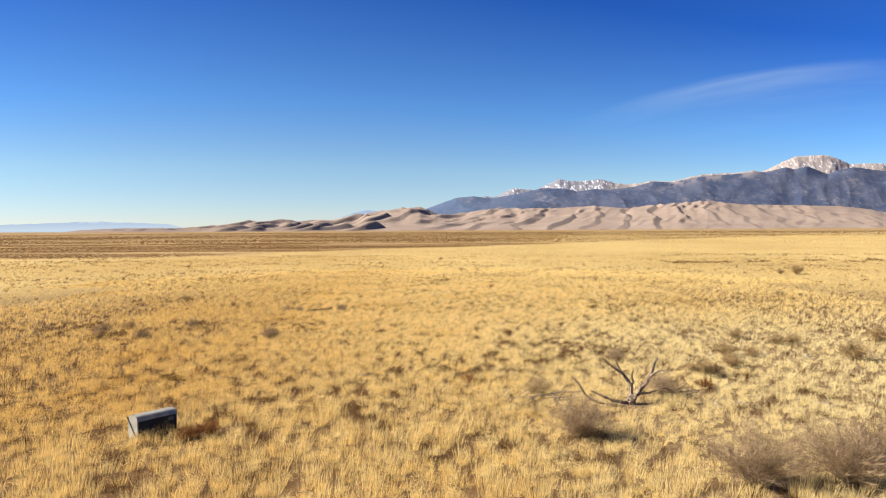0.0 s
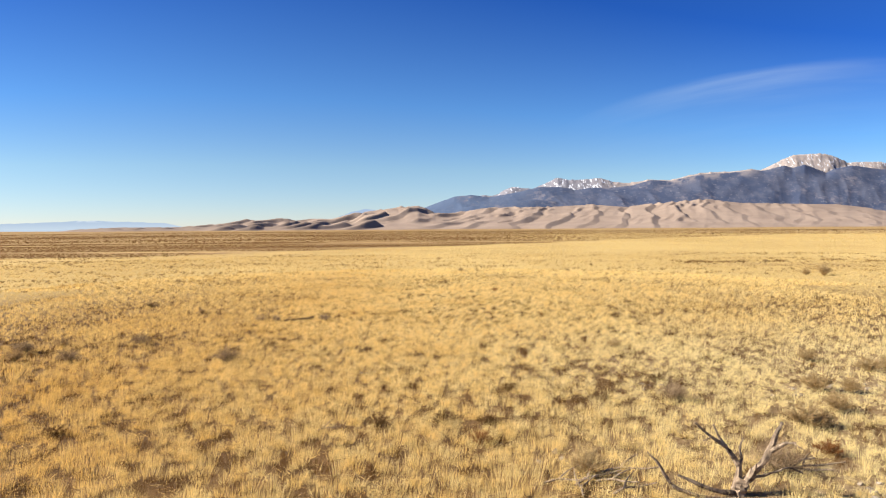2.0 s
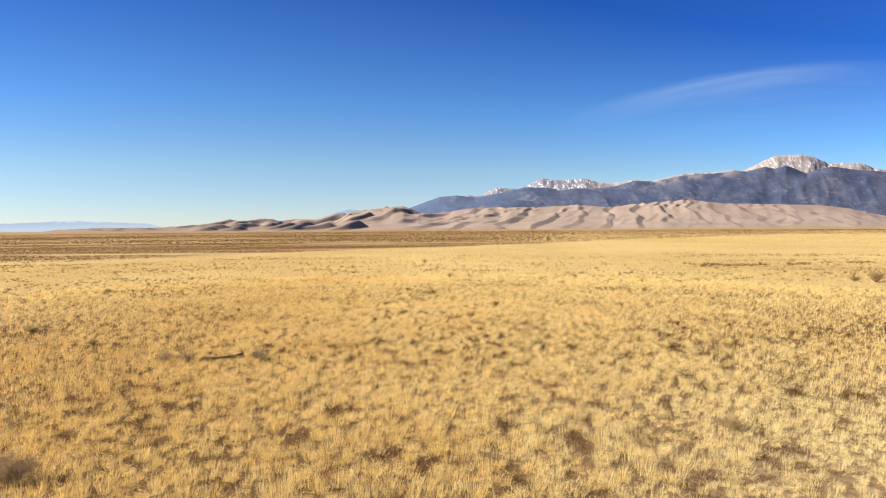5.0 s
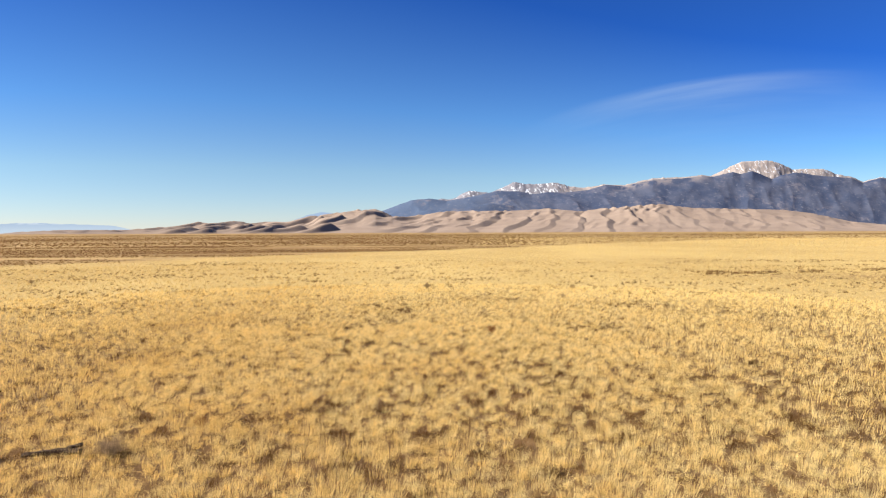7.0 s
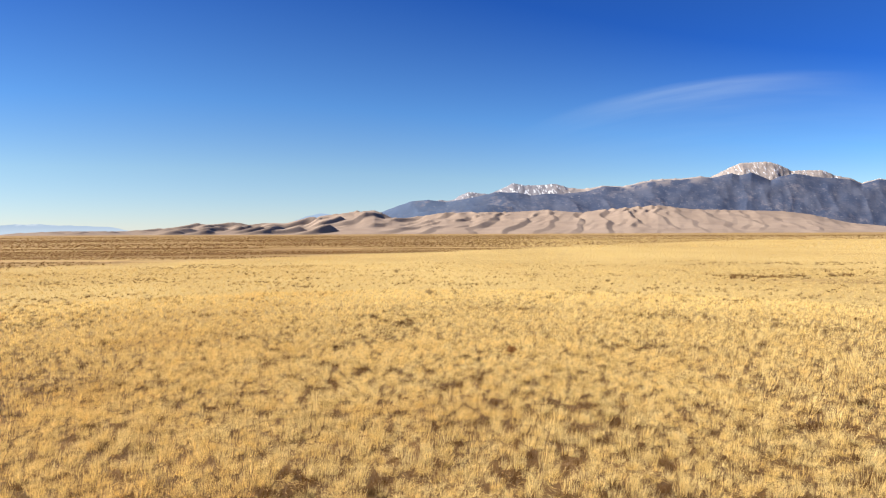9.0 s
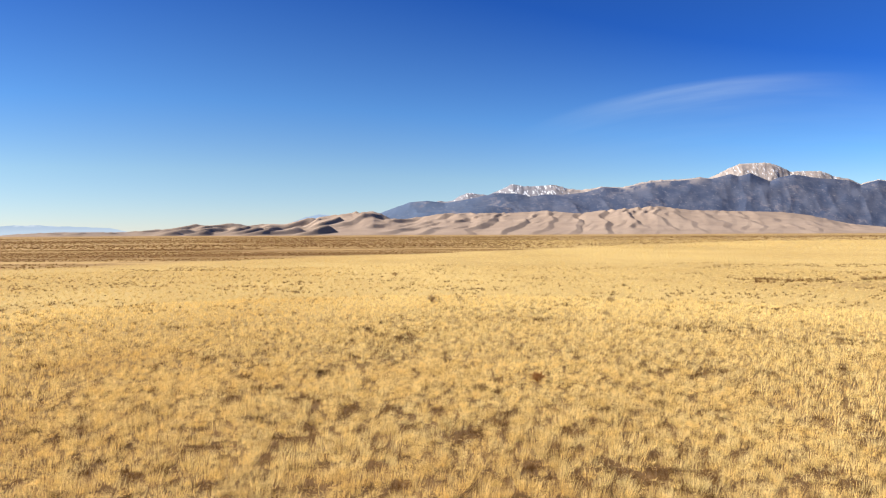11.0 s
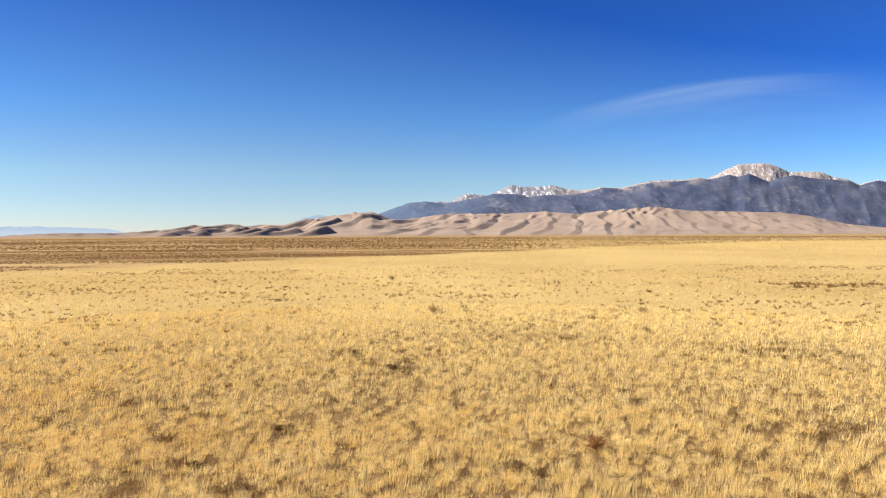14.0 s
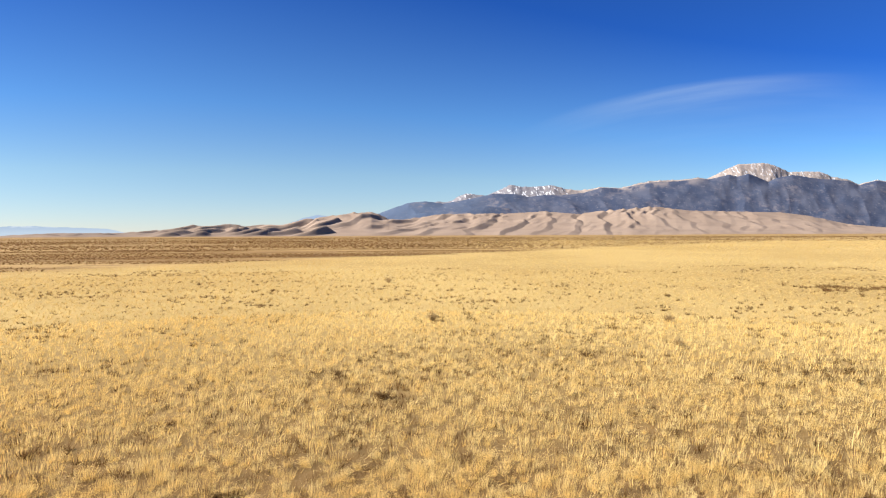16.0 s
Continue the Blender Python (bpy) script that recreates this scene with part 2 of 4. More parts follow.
def soil_material():
    t = Tree("sandy_soil_and_dry_sward")
    attr = t.n.new("ShaderNodeAttribute")
    attr.attribute_name = "cover"
    sepc = t.n.new("ShaderNodeSeparateColor")
    t.link(attr.outputs["Color"], sepc.inputs[0])
    scrub, far = sepc.outputs[0], sepc.outputs[1]
    fine, mid = t.noise(38.0, 4.0), t.noise(1.3, 4.0)
    soil = t.mix(t.range(mid, 0.3, 0.7), (0.080, 0.041, 0.015), (0.145, 0.080, 0.030))
    soil = t.mix(t.math("MULTIPLY", t.range(fine, 0.50, 0.64), 0.5), soil, (0.31, 0.215, 0.115))
    soil = t.mix(t.range(t.noise(95.0, 3.0), 0.64, 0.70), soil, (0.42, 0.36, 0.27))
    broad = t.noise(0.035, 5.0, 0.6, (1.0, 0.55, 1.0))
    sward = t.mix(t.range(broad, 0.36, 0.62), (0.355, 0.252, 0.098), (0.45, 0.333, 0.138))
    sward = t.mix(t.math("MULTIPLY", t.range(t.noise(0.5, 4.0, 0.65), 0.45, 0.75), 0.30), sward, (0.30, 0.192, 0.074))
    bare = t.mix(t.range(t.noise(0.06, 5.0, 0.65, (0.25, 1.0, 1.0)), 0.38, 0.64), (0.19, 0.112, 0.043), (0.35, 0.238, 0.104))
    bare = t.mix(t.math("MULTIPLY", t.range(t.noise(0.30, 5.0, 0.75, (0.6, 1.0, 1.0)), 0.5, 0.64), 0.65), bare, (0.125, 0.076, 0.034))
    stony = t.mix(t.range(t.noise(9.0, 4.0, 0.65), 0.38, 0.6), (0.16, 0.104, 0.050), (0.31, 0.225, 0.128))
    soil = t.mix(sepc.outputs[2], soil, stony)
    c = t.mix(far, soil, sward)
    c = t.mix(scrub, c, bare)
    return t.surface(c, 0.95, normal=t.bump(fine, 0.8, 0.03), spec=0.1)


SOIL = soil_material()


def sand_material():
    t = Tree("dune_sand")
    c = t.mix(t.range(t.noise(0.006, 4.0), 0.35, 0.65), (0.225, 0.172, 0.140), (0.265, 0.206, 0.168))
    c = t.mix(t.math("MULTIPLY", t.range(t.noise(0.03, 4.0, 0.6, (1, 1, 3)), 0.5, 0.8), 0.35), c, (0.20, 0.145, 0.11))
    return t.surface(c, 0.95, normal=t.bump(t.noise(0.05, 4.0), 0.3, 4.0), spec=0.1)


def rock_material():
    t = Tree("hazed_forest_bare_rock_and_snow")
    # aerial haze is mixed into the tree colours as blue, more at the left
    hazed_forest = t.mix(t.range(t.noise(0.010, 5.0, 0.65), 0.40, 0.62), (0.046, 0.061, 0.110), (0.074, 0.086, 0.132))
    hazed_forest = t.mix(t.range(t.axis(0), 1100.0, -100.0, 0.0, 0.8), hazed_forest, (0.075, 0.108, 0.18))
    scree = t.math("MULTIPLY", t.range(t.noise(0.0055, 4.0, 0.6), 0.50, 0.62), t.range(t.noise(0.026, 5.0, 0.7), 0.46, 0.64))
    hazed_forest = t.mix(t.math("MULTIPLY", scree, 0.75), hazed_forest, (0.150, 0.142, 0.172))
    hazed_forest = t.mix(t.math("MULTIPLY", t.range(t.noise(0.05, 4.0, 0.7), 0.58, 0.70), 0.7), hazed_forest, (0.175, 0.178, 0.21))
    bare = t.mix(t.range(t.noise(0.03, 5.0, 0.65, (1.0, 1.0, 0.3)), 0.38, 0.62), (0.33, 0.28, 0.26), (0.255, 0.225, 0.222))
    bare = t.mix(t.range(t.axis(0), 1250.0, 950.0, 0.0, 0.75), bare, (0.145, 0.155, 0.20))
    attr = t.n.new("ShaderNodeAttribute")
    attr.attribute_name = "zones"
    sepc = t.n.new("ShaderNodeSeparateColor")
    t.link(attr.outputs["Color"], sepc.inputs[0])
    c = t.mix(sepc.outputs[0], hazed_forest, bare)
    streak = t.noise(0.050, 4.0, 0.65, (1.5, 0.45, 0.42))
    snow = t.range(t.math("ADD", streak, t.math("MULTIPLY", sepc.outputs[1], 0.19)), 0.67, 0.76)
    c = t.mix(t.math("MULTIPLY", snow, sepc.outputs[0]), c, (0.66, 0.69, 0.76))
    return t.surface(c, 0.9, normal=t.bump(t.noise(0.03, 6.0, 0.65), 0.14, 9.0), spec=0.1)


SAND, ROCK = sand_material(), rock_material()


def glow_material(name, colour):
    t = Tree(name)
    e = t.n.new("ShaderNodeEmission")
    t.link(colour, e.inputs[0])
    t.l.new(e.outputs[0], t.out.inputs[0])
    return t.mat


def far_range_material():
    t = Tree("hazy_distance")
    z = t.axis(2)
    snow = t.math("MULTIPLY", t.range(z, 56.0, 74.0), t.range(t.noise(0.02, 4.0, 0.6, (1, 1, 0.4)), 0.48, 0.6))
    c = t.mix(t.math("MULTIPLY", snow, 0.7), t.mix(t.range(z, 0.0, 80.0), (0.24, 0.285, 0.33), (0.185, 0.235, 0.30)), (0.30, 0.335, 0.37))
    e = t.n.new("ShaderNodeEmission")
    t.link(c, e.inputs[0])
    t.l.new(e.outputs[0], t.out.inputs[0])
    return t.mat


# the far ranges emit their hazed colour themselves, unlit by the sun
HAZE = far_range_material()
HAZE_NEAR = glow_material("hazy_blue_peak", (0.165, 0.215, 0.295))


def dead_wood_material():
    t = Tree("weathered_silver_wood")
    grain = t.noise(26.0, 4.0, 0.6, (1, 1, 0.25))
    c = t.mix(t.range(grain, 0.35, 0.65), (0.125, 0.092, 0.066), (0.31, 0.235, 0.165))
    c = t.mix(t.range(t.noise(7.0, 3.0), 0.52, 0.68), c, (0.06, 0.045, 0.037))
    return t.surface(c, 0.85, normal=t.bump(grain, 0.7, 0.01))


WOOD = dead_wood_material()


def plain_material(name, a, b, scale, rough=0.6, metal=0.0, bump=0.15, spec=0.4):
    t = Tree(name)
    n = t.noise(scale, 4.0, 0.6)
    c = t.mix(t.range(n, 0.35, 0.68), a, b)
    return t.surface(c, rough, metal, t.bump(n, bump, 0.01), spec)


CASE = plain_material("weathered_grey_plastic", (0.19, 0.18, 0.155), (0.27, 0.258, 0.222), 9.0, 0.55)
BLACK = plain_material("dull_black_plastic", (0.006, 0.006, 0.007), (0.012, 0.012, 0.012), 14.0, 0.75)
LABEL = plain_material("faded_dark_label", (0.05, 0.055, 0.06), (0.09, 0.095, 0.10), 40.0, 0.6)
BARK = plain_material("dark_weathered_bark", (0.030, 0.019, 0.012), (0.085, 0.055, 0.034), 22.0, 0.9, bump=0.6, spec=0.15)
STONE = plain_material("pale_field_stone", (0.19, 0.155, 0.12), (0.33, 0.275, 0.22), 6.0, 0.9, bump=0.5, spec=0.2)

# ---- the ground: one sheet to the horizon ----
side = np.sinh(np.linspace(-7.2, 7.2, 280)) / math.sinh(7.2) * 6000
ahead_y = 20 + np.sinh(np.linspace(-7.2, 7.2, 300)) / math.sinh(7.2) * 4900
gx, gy = np.meshgrid(side, ahead_y)
ground_mesh = grid_mesh("ground", gx, gy, ground_z(gx, gy))
cover_layer = ground_mesh.color_attributes.new("cover", "FLOAT_COLOR", "POINT")
stony_patch = step(gx + 3 * (layered(gx / 2.5, gy / 2.5, 3, 15) - 0.5), 0.0, 6.0) * (1 - step(gy, 19, 32)) * (1 - step(gx, 14, 24)) * (0.45 + 0.55 * layered(gx / 0.9, gy / 0.9, 2, 16))
far_sward = step(np.hypot(gx, gy - 22), 14, 44)
cover_layer.data.foreach_set("color", np.stack([scrub_zone(gx, gy), far_sward, stony_patch, 0 * gx + 1], -1).astype(np.float32).ravel())
ground = part("ground", ground_mesh, SOIL)
tagged(ground, "flat sandy plain under dry golden grass and brown scrub", "ground", kind="structure")

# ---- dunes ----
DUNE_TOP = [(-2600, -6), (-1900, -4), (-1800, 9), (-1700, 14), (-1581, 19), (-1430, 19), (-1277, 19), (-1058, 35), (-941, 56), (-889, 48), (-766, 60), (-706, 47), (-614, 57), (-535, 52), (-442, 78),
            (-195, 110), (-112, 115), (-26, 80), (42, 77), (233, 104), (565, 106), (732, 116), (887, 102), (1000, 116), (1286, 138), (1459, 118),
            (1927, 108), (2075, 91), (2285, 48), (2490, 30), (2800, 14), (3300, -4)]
du, dv = np.meshgrid(np.linspace(-2300, 3200, 1050), np.linspace(0, 1, 115))
dy = 2400 + 1250 * dv + 60 * (layered(du / 300, dv * 0, 2, 40) - 0.5)
dx = du * dy / 3200
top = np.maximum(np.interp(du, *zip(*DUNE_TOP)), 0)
rise = np.where(dv < 0.84, step(dv, -0.12, 1.05) / step(np.array(0.84), -0.12, 1.05), 1 - 0.8 * step(dv, 0.84, 1.0)) * step(dv, 0.0, 0.10)
west = 1 - step(du, -420, 0)
meander = 90 * (layered(dx / 520, dy / 620, 2, 44) - 0.5) + 84 * (layered(dx / 260, dy / 240, 2, 46) - 0.5)


def barchans(lengths, lean, brink, seed):
    """Rows of asymmetric dunes, 0 to 1: a long windward side and a slip face beyond the brink; the slip face's width, and one number for each row."""
    table = np.linspace(-4000, 6000, 2001)
    length = np.interp(table, (-1900, -900, -300, 200, 1100, 2200), lengths)
    at = dx - lean * (dy - 3000) + meander
    phase = np.interp(at, table, np.cumsum(5.0 / length))
    saw = phase - np.floor(phase)
    width = np.interp(at, table, length) * (1 - brink) / np.sqrt(1 + lean ** 2)
    return np.where(saw < brink, (saw / brink) ** 1.15, 1 - (saw - brink) / (1 - brink)), width, hashed(np.floor(phase), np.floor(phase) * 0, seed)


big, big_wide, big_row = barchans((75, 120, 190, 150, 125, 180), 0.30 + 0.30 * west, 0.79, 3)
small, small_wide, small_row = barchans((60, 70, 80, 75, 70, 80), 0.55, 0.70, 8)
patchy = step(layered(dx / 210, dy / 330, 3, 52), 0.38, 0.54)
patch_two = step(layered(dx / 100, dy / 150, 3, 57), 0.44, 0.60)
low = np.minimum(1, top / 26 + 0.25)
dz = top * rise * (0.80 + 0.20 * layered(dx / 260, dy / 260, 3, 47))
calm = 1 - 0.45 * step(du, 1150, 1600)
dz += 0.60 * big_wide * low * rise ** 0.25 * (big - 0.45) * (0.55 + 0.5 * big_row) * (0.12 + 0.88 * patchy) * calm
dz += 0.60 * small_wide * low * rise ** 0.25 * (small - 0.45) * (0.4 + 0.6 * small_row) * patch_two * calm * (1 - 0.6 * patchy)
# single crescent dunes over the low western end: long windward side, slip face on the lee
dz *= 1 - 0.25 * west
mounds = random.Random(31)
for k in range(38):
    u, deep = -1850 + 1600 * (k * 0.618 % 1), 2480 + 820 * mounds.random()
    high = float(np.interp(u, *zip(*DUNE_TOP))) * (0.30 + 0.62 * (deep - 2480) / 820) * mounds.uniform(0.75, 1.05) + 3
    c = dy - deep
    a = dx - u * deep / 3200 - 0.35 * c + c * c / (16 * high + 60) + 0.25 * meander
    tent = 1 - np.where(a > 0, a / (1.75 * high + 2), -a / (5.2 * high + 14)) - np.abs(c) / (5.5 * high + 40)
    dz = np.maximum(dz, high * tent)
# sand slides down to its angle of repose
for k in range(25):
    for axis, span in ((1, 5500 / 1049 * 0.95), (0, 1250 / 114)):
        lower = np.full_like(dz, 1e9)
        one, two = (slice(None), slice(0, -1)), (slice(None), slice(1, None))
        if axis == 0:
            one, two = one[::-1], two[::-1]
        lower[one] = dz[two]
        lower[two] = np.minimum(lower[two], dz[one])
        dz = np.minimum(dz, lower + 0.72 * span)
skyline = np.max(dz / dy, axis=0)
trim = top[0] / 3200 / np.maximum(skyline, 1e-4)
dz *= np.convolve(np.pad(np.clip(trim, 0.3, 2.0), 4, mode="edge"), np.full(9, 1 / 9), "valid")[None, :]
dz -= 5.0 * (1 - step(dv, 0.0, 0.05)) + 1.0
dunes = part("sand_dunes", grid_mesh("sand_dunes", dx, dy, dz), SAND)
tagged(dunes, "pale pinkish sand dunes with sharp wind-cut crests", "dunes", kind="structure")

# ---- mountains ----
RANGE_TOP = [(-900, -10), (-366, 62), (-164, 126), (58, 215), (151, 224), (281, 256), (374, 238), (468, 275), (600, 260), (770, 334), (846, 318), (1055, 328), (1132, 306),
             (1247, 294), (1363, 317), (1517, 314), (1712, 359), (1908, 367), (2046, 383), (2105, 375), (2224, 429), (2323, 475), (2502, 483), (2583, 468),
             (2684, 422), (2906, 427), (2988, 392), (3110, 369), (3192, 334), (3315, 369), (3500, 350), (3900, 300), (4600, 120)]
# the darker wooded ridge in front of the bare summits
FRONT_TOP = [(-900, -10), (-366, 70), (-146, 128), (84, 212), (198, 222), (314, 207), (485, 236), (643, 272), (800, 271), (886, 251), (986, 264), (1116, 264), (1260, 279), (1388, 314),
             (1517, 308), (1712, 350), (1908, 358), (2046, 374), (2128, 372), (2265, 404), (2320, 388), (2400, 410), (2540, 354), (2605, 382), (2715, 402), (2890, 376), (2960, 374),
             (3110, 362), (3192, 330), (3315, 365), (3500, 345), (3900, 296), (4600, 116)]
mu, mv = np.meshgrid(np.linspace(-900, 4300, 800), np.linspace(0, 1, 95))
my = 3780 + 780 * mv
jut = 26 * (layered(mu / 60, my / 60, 3, 66) - 0.5)
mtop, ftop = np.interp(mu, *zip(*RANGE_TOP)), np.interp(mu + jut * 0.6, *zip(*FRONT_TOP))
fine_rock = ridged(mu / 60, my / 75, 4, 71)
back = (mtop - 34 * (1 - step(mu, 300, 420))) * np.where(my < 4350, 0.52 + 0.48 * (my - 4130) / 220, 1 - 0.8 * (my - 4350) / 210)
back += 13 * (fine_rock - 0.42) * np.where(my < 4350, 1.0, 0.4) + 16 * (ridged((mu + 0.3 * my) / 95, my / 400, 3, 61) - 0.45) * step(4350 - my, 0, 60)
wx, wy = 150 * (layered(mu / 240, my / 240, 3, 67) - 0.5), 150 * (layered(mu / 240, my / 240, 3, 69) - 0.5)


def wooded_ridge(tops, crest_y, front, behind, seed):
    """A rounded ridge with spurs that run down towards the plain."""
    down = np.clip((crest_y - my) / front, 0, 1.3)
    broad = np.apply_along_axis(lambda row: np.convolve(np.pad(row, 50, mode="edge"), np.full(101, 1 / 101), "valid"), 1, tops[:1])
    tops = tops + (broad - tops) * step(down, 0.0, 0.35)
    body = np.where(my < crest_y, 1 - down ** 1.15, 1 - (my - crest_y) / behind)
    spurs = ridged((mu + wx + 0.5 * my) / 330, (my + wy) / 700, 3, seed, 0.45) - 0.5
    lumps = layered((mu + wx) / 120, (my + wy) / 120, 2, seed + 5) - 0.5
    return tops * (body + step(down, 0.0, 0.4) * (0.10 * spurs + 0.05 * lumps))


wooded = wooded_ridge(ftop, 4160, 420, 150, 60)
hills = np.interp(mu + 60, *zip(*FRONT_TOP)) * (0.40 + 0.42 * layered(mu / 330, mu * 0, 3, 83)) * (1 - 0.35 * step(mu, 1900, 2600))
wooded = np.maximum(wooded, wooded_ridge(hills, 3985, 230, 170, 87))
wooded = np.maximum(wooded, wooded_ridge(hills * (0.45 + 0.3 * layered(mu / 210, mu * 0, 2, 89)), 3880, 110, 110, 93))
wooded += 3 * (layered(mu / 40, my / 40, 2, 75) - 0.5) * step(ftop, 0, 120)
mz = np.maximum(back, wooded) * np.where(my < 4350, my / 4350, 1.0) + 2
summit = step(back - wooded, -2, 6)
thin = step(mz - ftop * my / 4350, -55, 0) * step(layered(mu / 55, my / 55, 3, 78), 0.42, 0.60) * step(mu, 1350, 1500) * (1 - step(mu, 2000, 2150))
snowy = summit * np.where(mu < 1250, 0.64, 0.56) * step(mu, 330, 420) * (1 - step(mu, 1080, 1250) * (1 - step(mu, 2150, 2260)))
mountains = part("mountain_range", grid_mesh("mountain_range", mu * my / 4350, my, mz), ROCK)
zones = mountains.data.color_attributes.new("zones", "FLOAT_COLOR", "POINT")
zones.data.foreach_set("color", np.stack([np.maximum(summit, 0.5 * thin), snowy, 0 * mu, 0 * mu + 1], -1).astype(np.float32).ravel())
tagged(mountains, "dark forested mountain range with bare snow-streaked summits", "mountains", kind="structure")


def far_ridge(name, label, tops, depth, material, rough):
    u, v = np.meshgrid(np.linspace(tops[0][0], tops[-1][0], 260), np.linspace(-1, 1, 17))
    h = np.interp(u, *zip(*tops)) + rough * (layered(u / 40, v * 0, 4, 80) - 0.5)
    ob = part(name, grid_mesh(name, u, depth + 60 * v, h * (1 - v * v) - 4), material)
    return tagged(ob, label, "mountains", kind="structure")


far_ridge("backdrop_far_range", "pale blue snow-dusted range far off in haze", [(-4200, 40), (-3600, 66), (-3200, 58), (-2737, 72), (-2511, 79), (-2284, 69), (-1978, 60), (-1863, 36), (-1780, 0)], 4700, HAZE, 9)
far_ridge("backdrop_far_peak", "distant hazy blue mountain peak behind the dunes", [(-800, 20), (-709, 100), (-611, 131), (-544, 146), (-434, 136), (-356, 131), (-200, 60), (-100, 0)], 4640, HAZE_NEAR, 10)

# ---- grass: tussocks of single blades ----


def tussocks(cx, cy, size, count, width, segments, seed, upright=0.24):
    """Blades fanning out of every place (cx, cy); size: height in metres. Returns corners and triangles."""
    r = np.random.default_rng(seed)
    k = len(cx)
    cz = ground_z(cx, cy) - 0.015
    cx, cy, cz, size = (np.repeat(a, count) for a in (cx, cy, cz, size))
    b = k * count
    turn = r.uniform(0, 2 * np.pi, b)
    out = np.sqrt(r.uniform(0, 1, b))
    base = np.stack([cx + np.cos(turn) * out * size * 0.42, cy + np.sin(turn) * out * size * 0.42, cz], -1)
    length = size * r.uniform(0.55, 1.15, b)
    tilt = out * upright + r.uniform(0, 0.22, b)
    way = turn + r.normal(0, 0.5, b)
    tip = np.stack([np.cos(way) * tilt * length + 0.12 * length, np.sin(way) * tilt * length - 0.03 * length, length * np.cos(np.minimum(tilt, 1.2))], -1)
    face = r.uniform(0, np.pi, b)
    half = (width * r.uniform(0.6, 1.3, b) / 2)[:, None]
    wide = np.stack([np.cos(face), np.sin(face), 0 * face], -1) * half
    if segments == 1:
        v = np.stack([base - wide, base + wide, base + tip], 1)
        t = np.array([[0, 1, 2]])
    else:
        mid = base + tip * np.array([0.36, 0.36, 0.60])
        v = np.stack([base - wide * 0.8, base + wide * 0.8, mid - wide, mid + wide, base + tip], 1)
        t = np.array([[0, 1, 2], [1, 3, 2], [2, 3, 4]])
    n = v.shape[1]
    tris = (np.arange(b)[:, None, None] * n + t[None]).reshape(-1, 3)
    return v.reshape(-1, 3), tris


def reach(x, y):
    """About how near the walk passes with the place in view."""
    return np.where(y > 43.5, np.hypot(x, y - 35), np.maximum(np.maximum(8.0 - 0.05 * (y < 16) * (16 - y) * 2.5, np.abs(x - 0.4) / 0.75), 5.5))


def seen_ground(x, y):
    """The part of the plain that the walk looks over."""
    return (np.abs(x - 0.4 - 0.02 * y) < 0.83 * (y + 2.5)) & (y > 4.5) & ((y > 43.5) | (np.abs(x) < 0.83 * (y + 4)))


def lushness(x, y):
    """How thick the grass stands: worn patches and lusher swathes."""
    n = 0.24 * layered(x / 4.2, y / 3.0, 3, 101) + 0.76 * layered(x / 0.42, y / 0.38, 2, 107)
    worn = np.exp(-(((x - 8.5) / 4.5) ** 2 + ((y - 15.5) / 3.4) ** 2)) * 0.16 + np.exp(-(((x - 0.6) / 2.6) ** 2 + ((y - 14.2) / 1.6) ** 2)) * 0.10
    worn = worn + np.exp(-(((x + 19) / 7) ** 2 + ((y - 37.5) / 5) ** 2)) * 0.17 + np.exp(-(((x + 22) / 10) ** 2 + ((y - 50.5) / 7) ** 2)) * 0.16 + np.exp(-(((x + 5.5) / 2.2) ** 2 + ((y - 13.4) / 1.3) ** 2)) * 0.10
    for cx, cy, w, d in ((7.3, 10.85, 1.1, 0.4), (5.1, 10.9, 0.5, 0.35), (9.8, 16.2, 1.4, 0.6), (7.9, 16.3, 1.9, 0.8), (2.64, 18.0, 0.6, 0.3)):
        worn = worn + 0.34 * np.exp(-(((x - cx) / w) ** 2 + ((y - cy) / d) ** 2))
    worn = worn + 0.06 * step(-x + 0.2 * y, 0, 6) * (1 - step(y, 20, 34))
    return n - 0.5 * worn


def scatter(x0, x1, y0, y1, density, near, far, seed, keep=lambda x, y: np.ones(len(x), bool)):
    r = np.random.default_rng(seed)
    gap = 1 / math.sqrt(density)
    x, y = (a.ravel() for a in np.meshgrid(np.arange(x0, x1, gap), np.arange(y0, y1, gap)))
    x, y = x + gap * r.uniform(-0.46, 0.46, len(x)), y + gap * r.uniform(-0.46, 0.46, len(y))
    d = reach(x, y)
    ok = (d >= near) & (d < far) & seen_ground(x, y) & keep(x, y)
    return x[ok], y[ok]


BOX_AT, STUMP_AT = (-3.61, 9.05), (3.5, 10.75)


def clear(x, y):
    return (np.hypot(x - BOX_AT[0], y - BOX_AT[1]) > 0.27) & (np.hypot((x - STUMP_AT[0]) / 1.3, y - STUMP_AT[1]) > 0.3)


def stuff(name, chunks, material, label, category):
    verts, tris, at = [], [], 0
    for v, t in chunks:
        verts.append(v)
        tris.append(t + at)
        at += len(v)
    ob = part(name, mesh_of(name, np.concatenate(verts), np.concatenate(tris)), material)
    return tagged(ob, label, category, kind="stuff")


def sized(x, y, base, seed):
    r = np.random.default_rng(seed)
    base = base * (1 - 0.22 * step(x, 1, 5) * (1 - step(y, 20, 30)))
    return base * (0.55 + 0.9 * np.clip(lushness(x, y), 0.2, 0.8)) * r.uniform(0.7, 1.3, len(x))


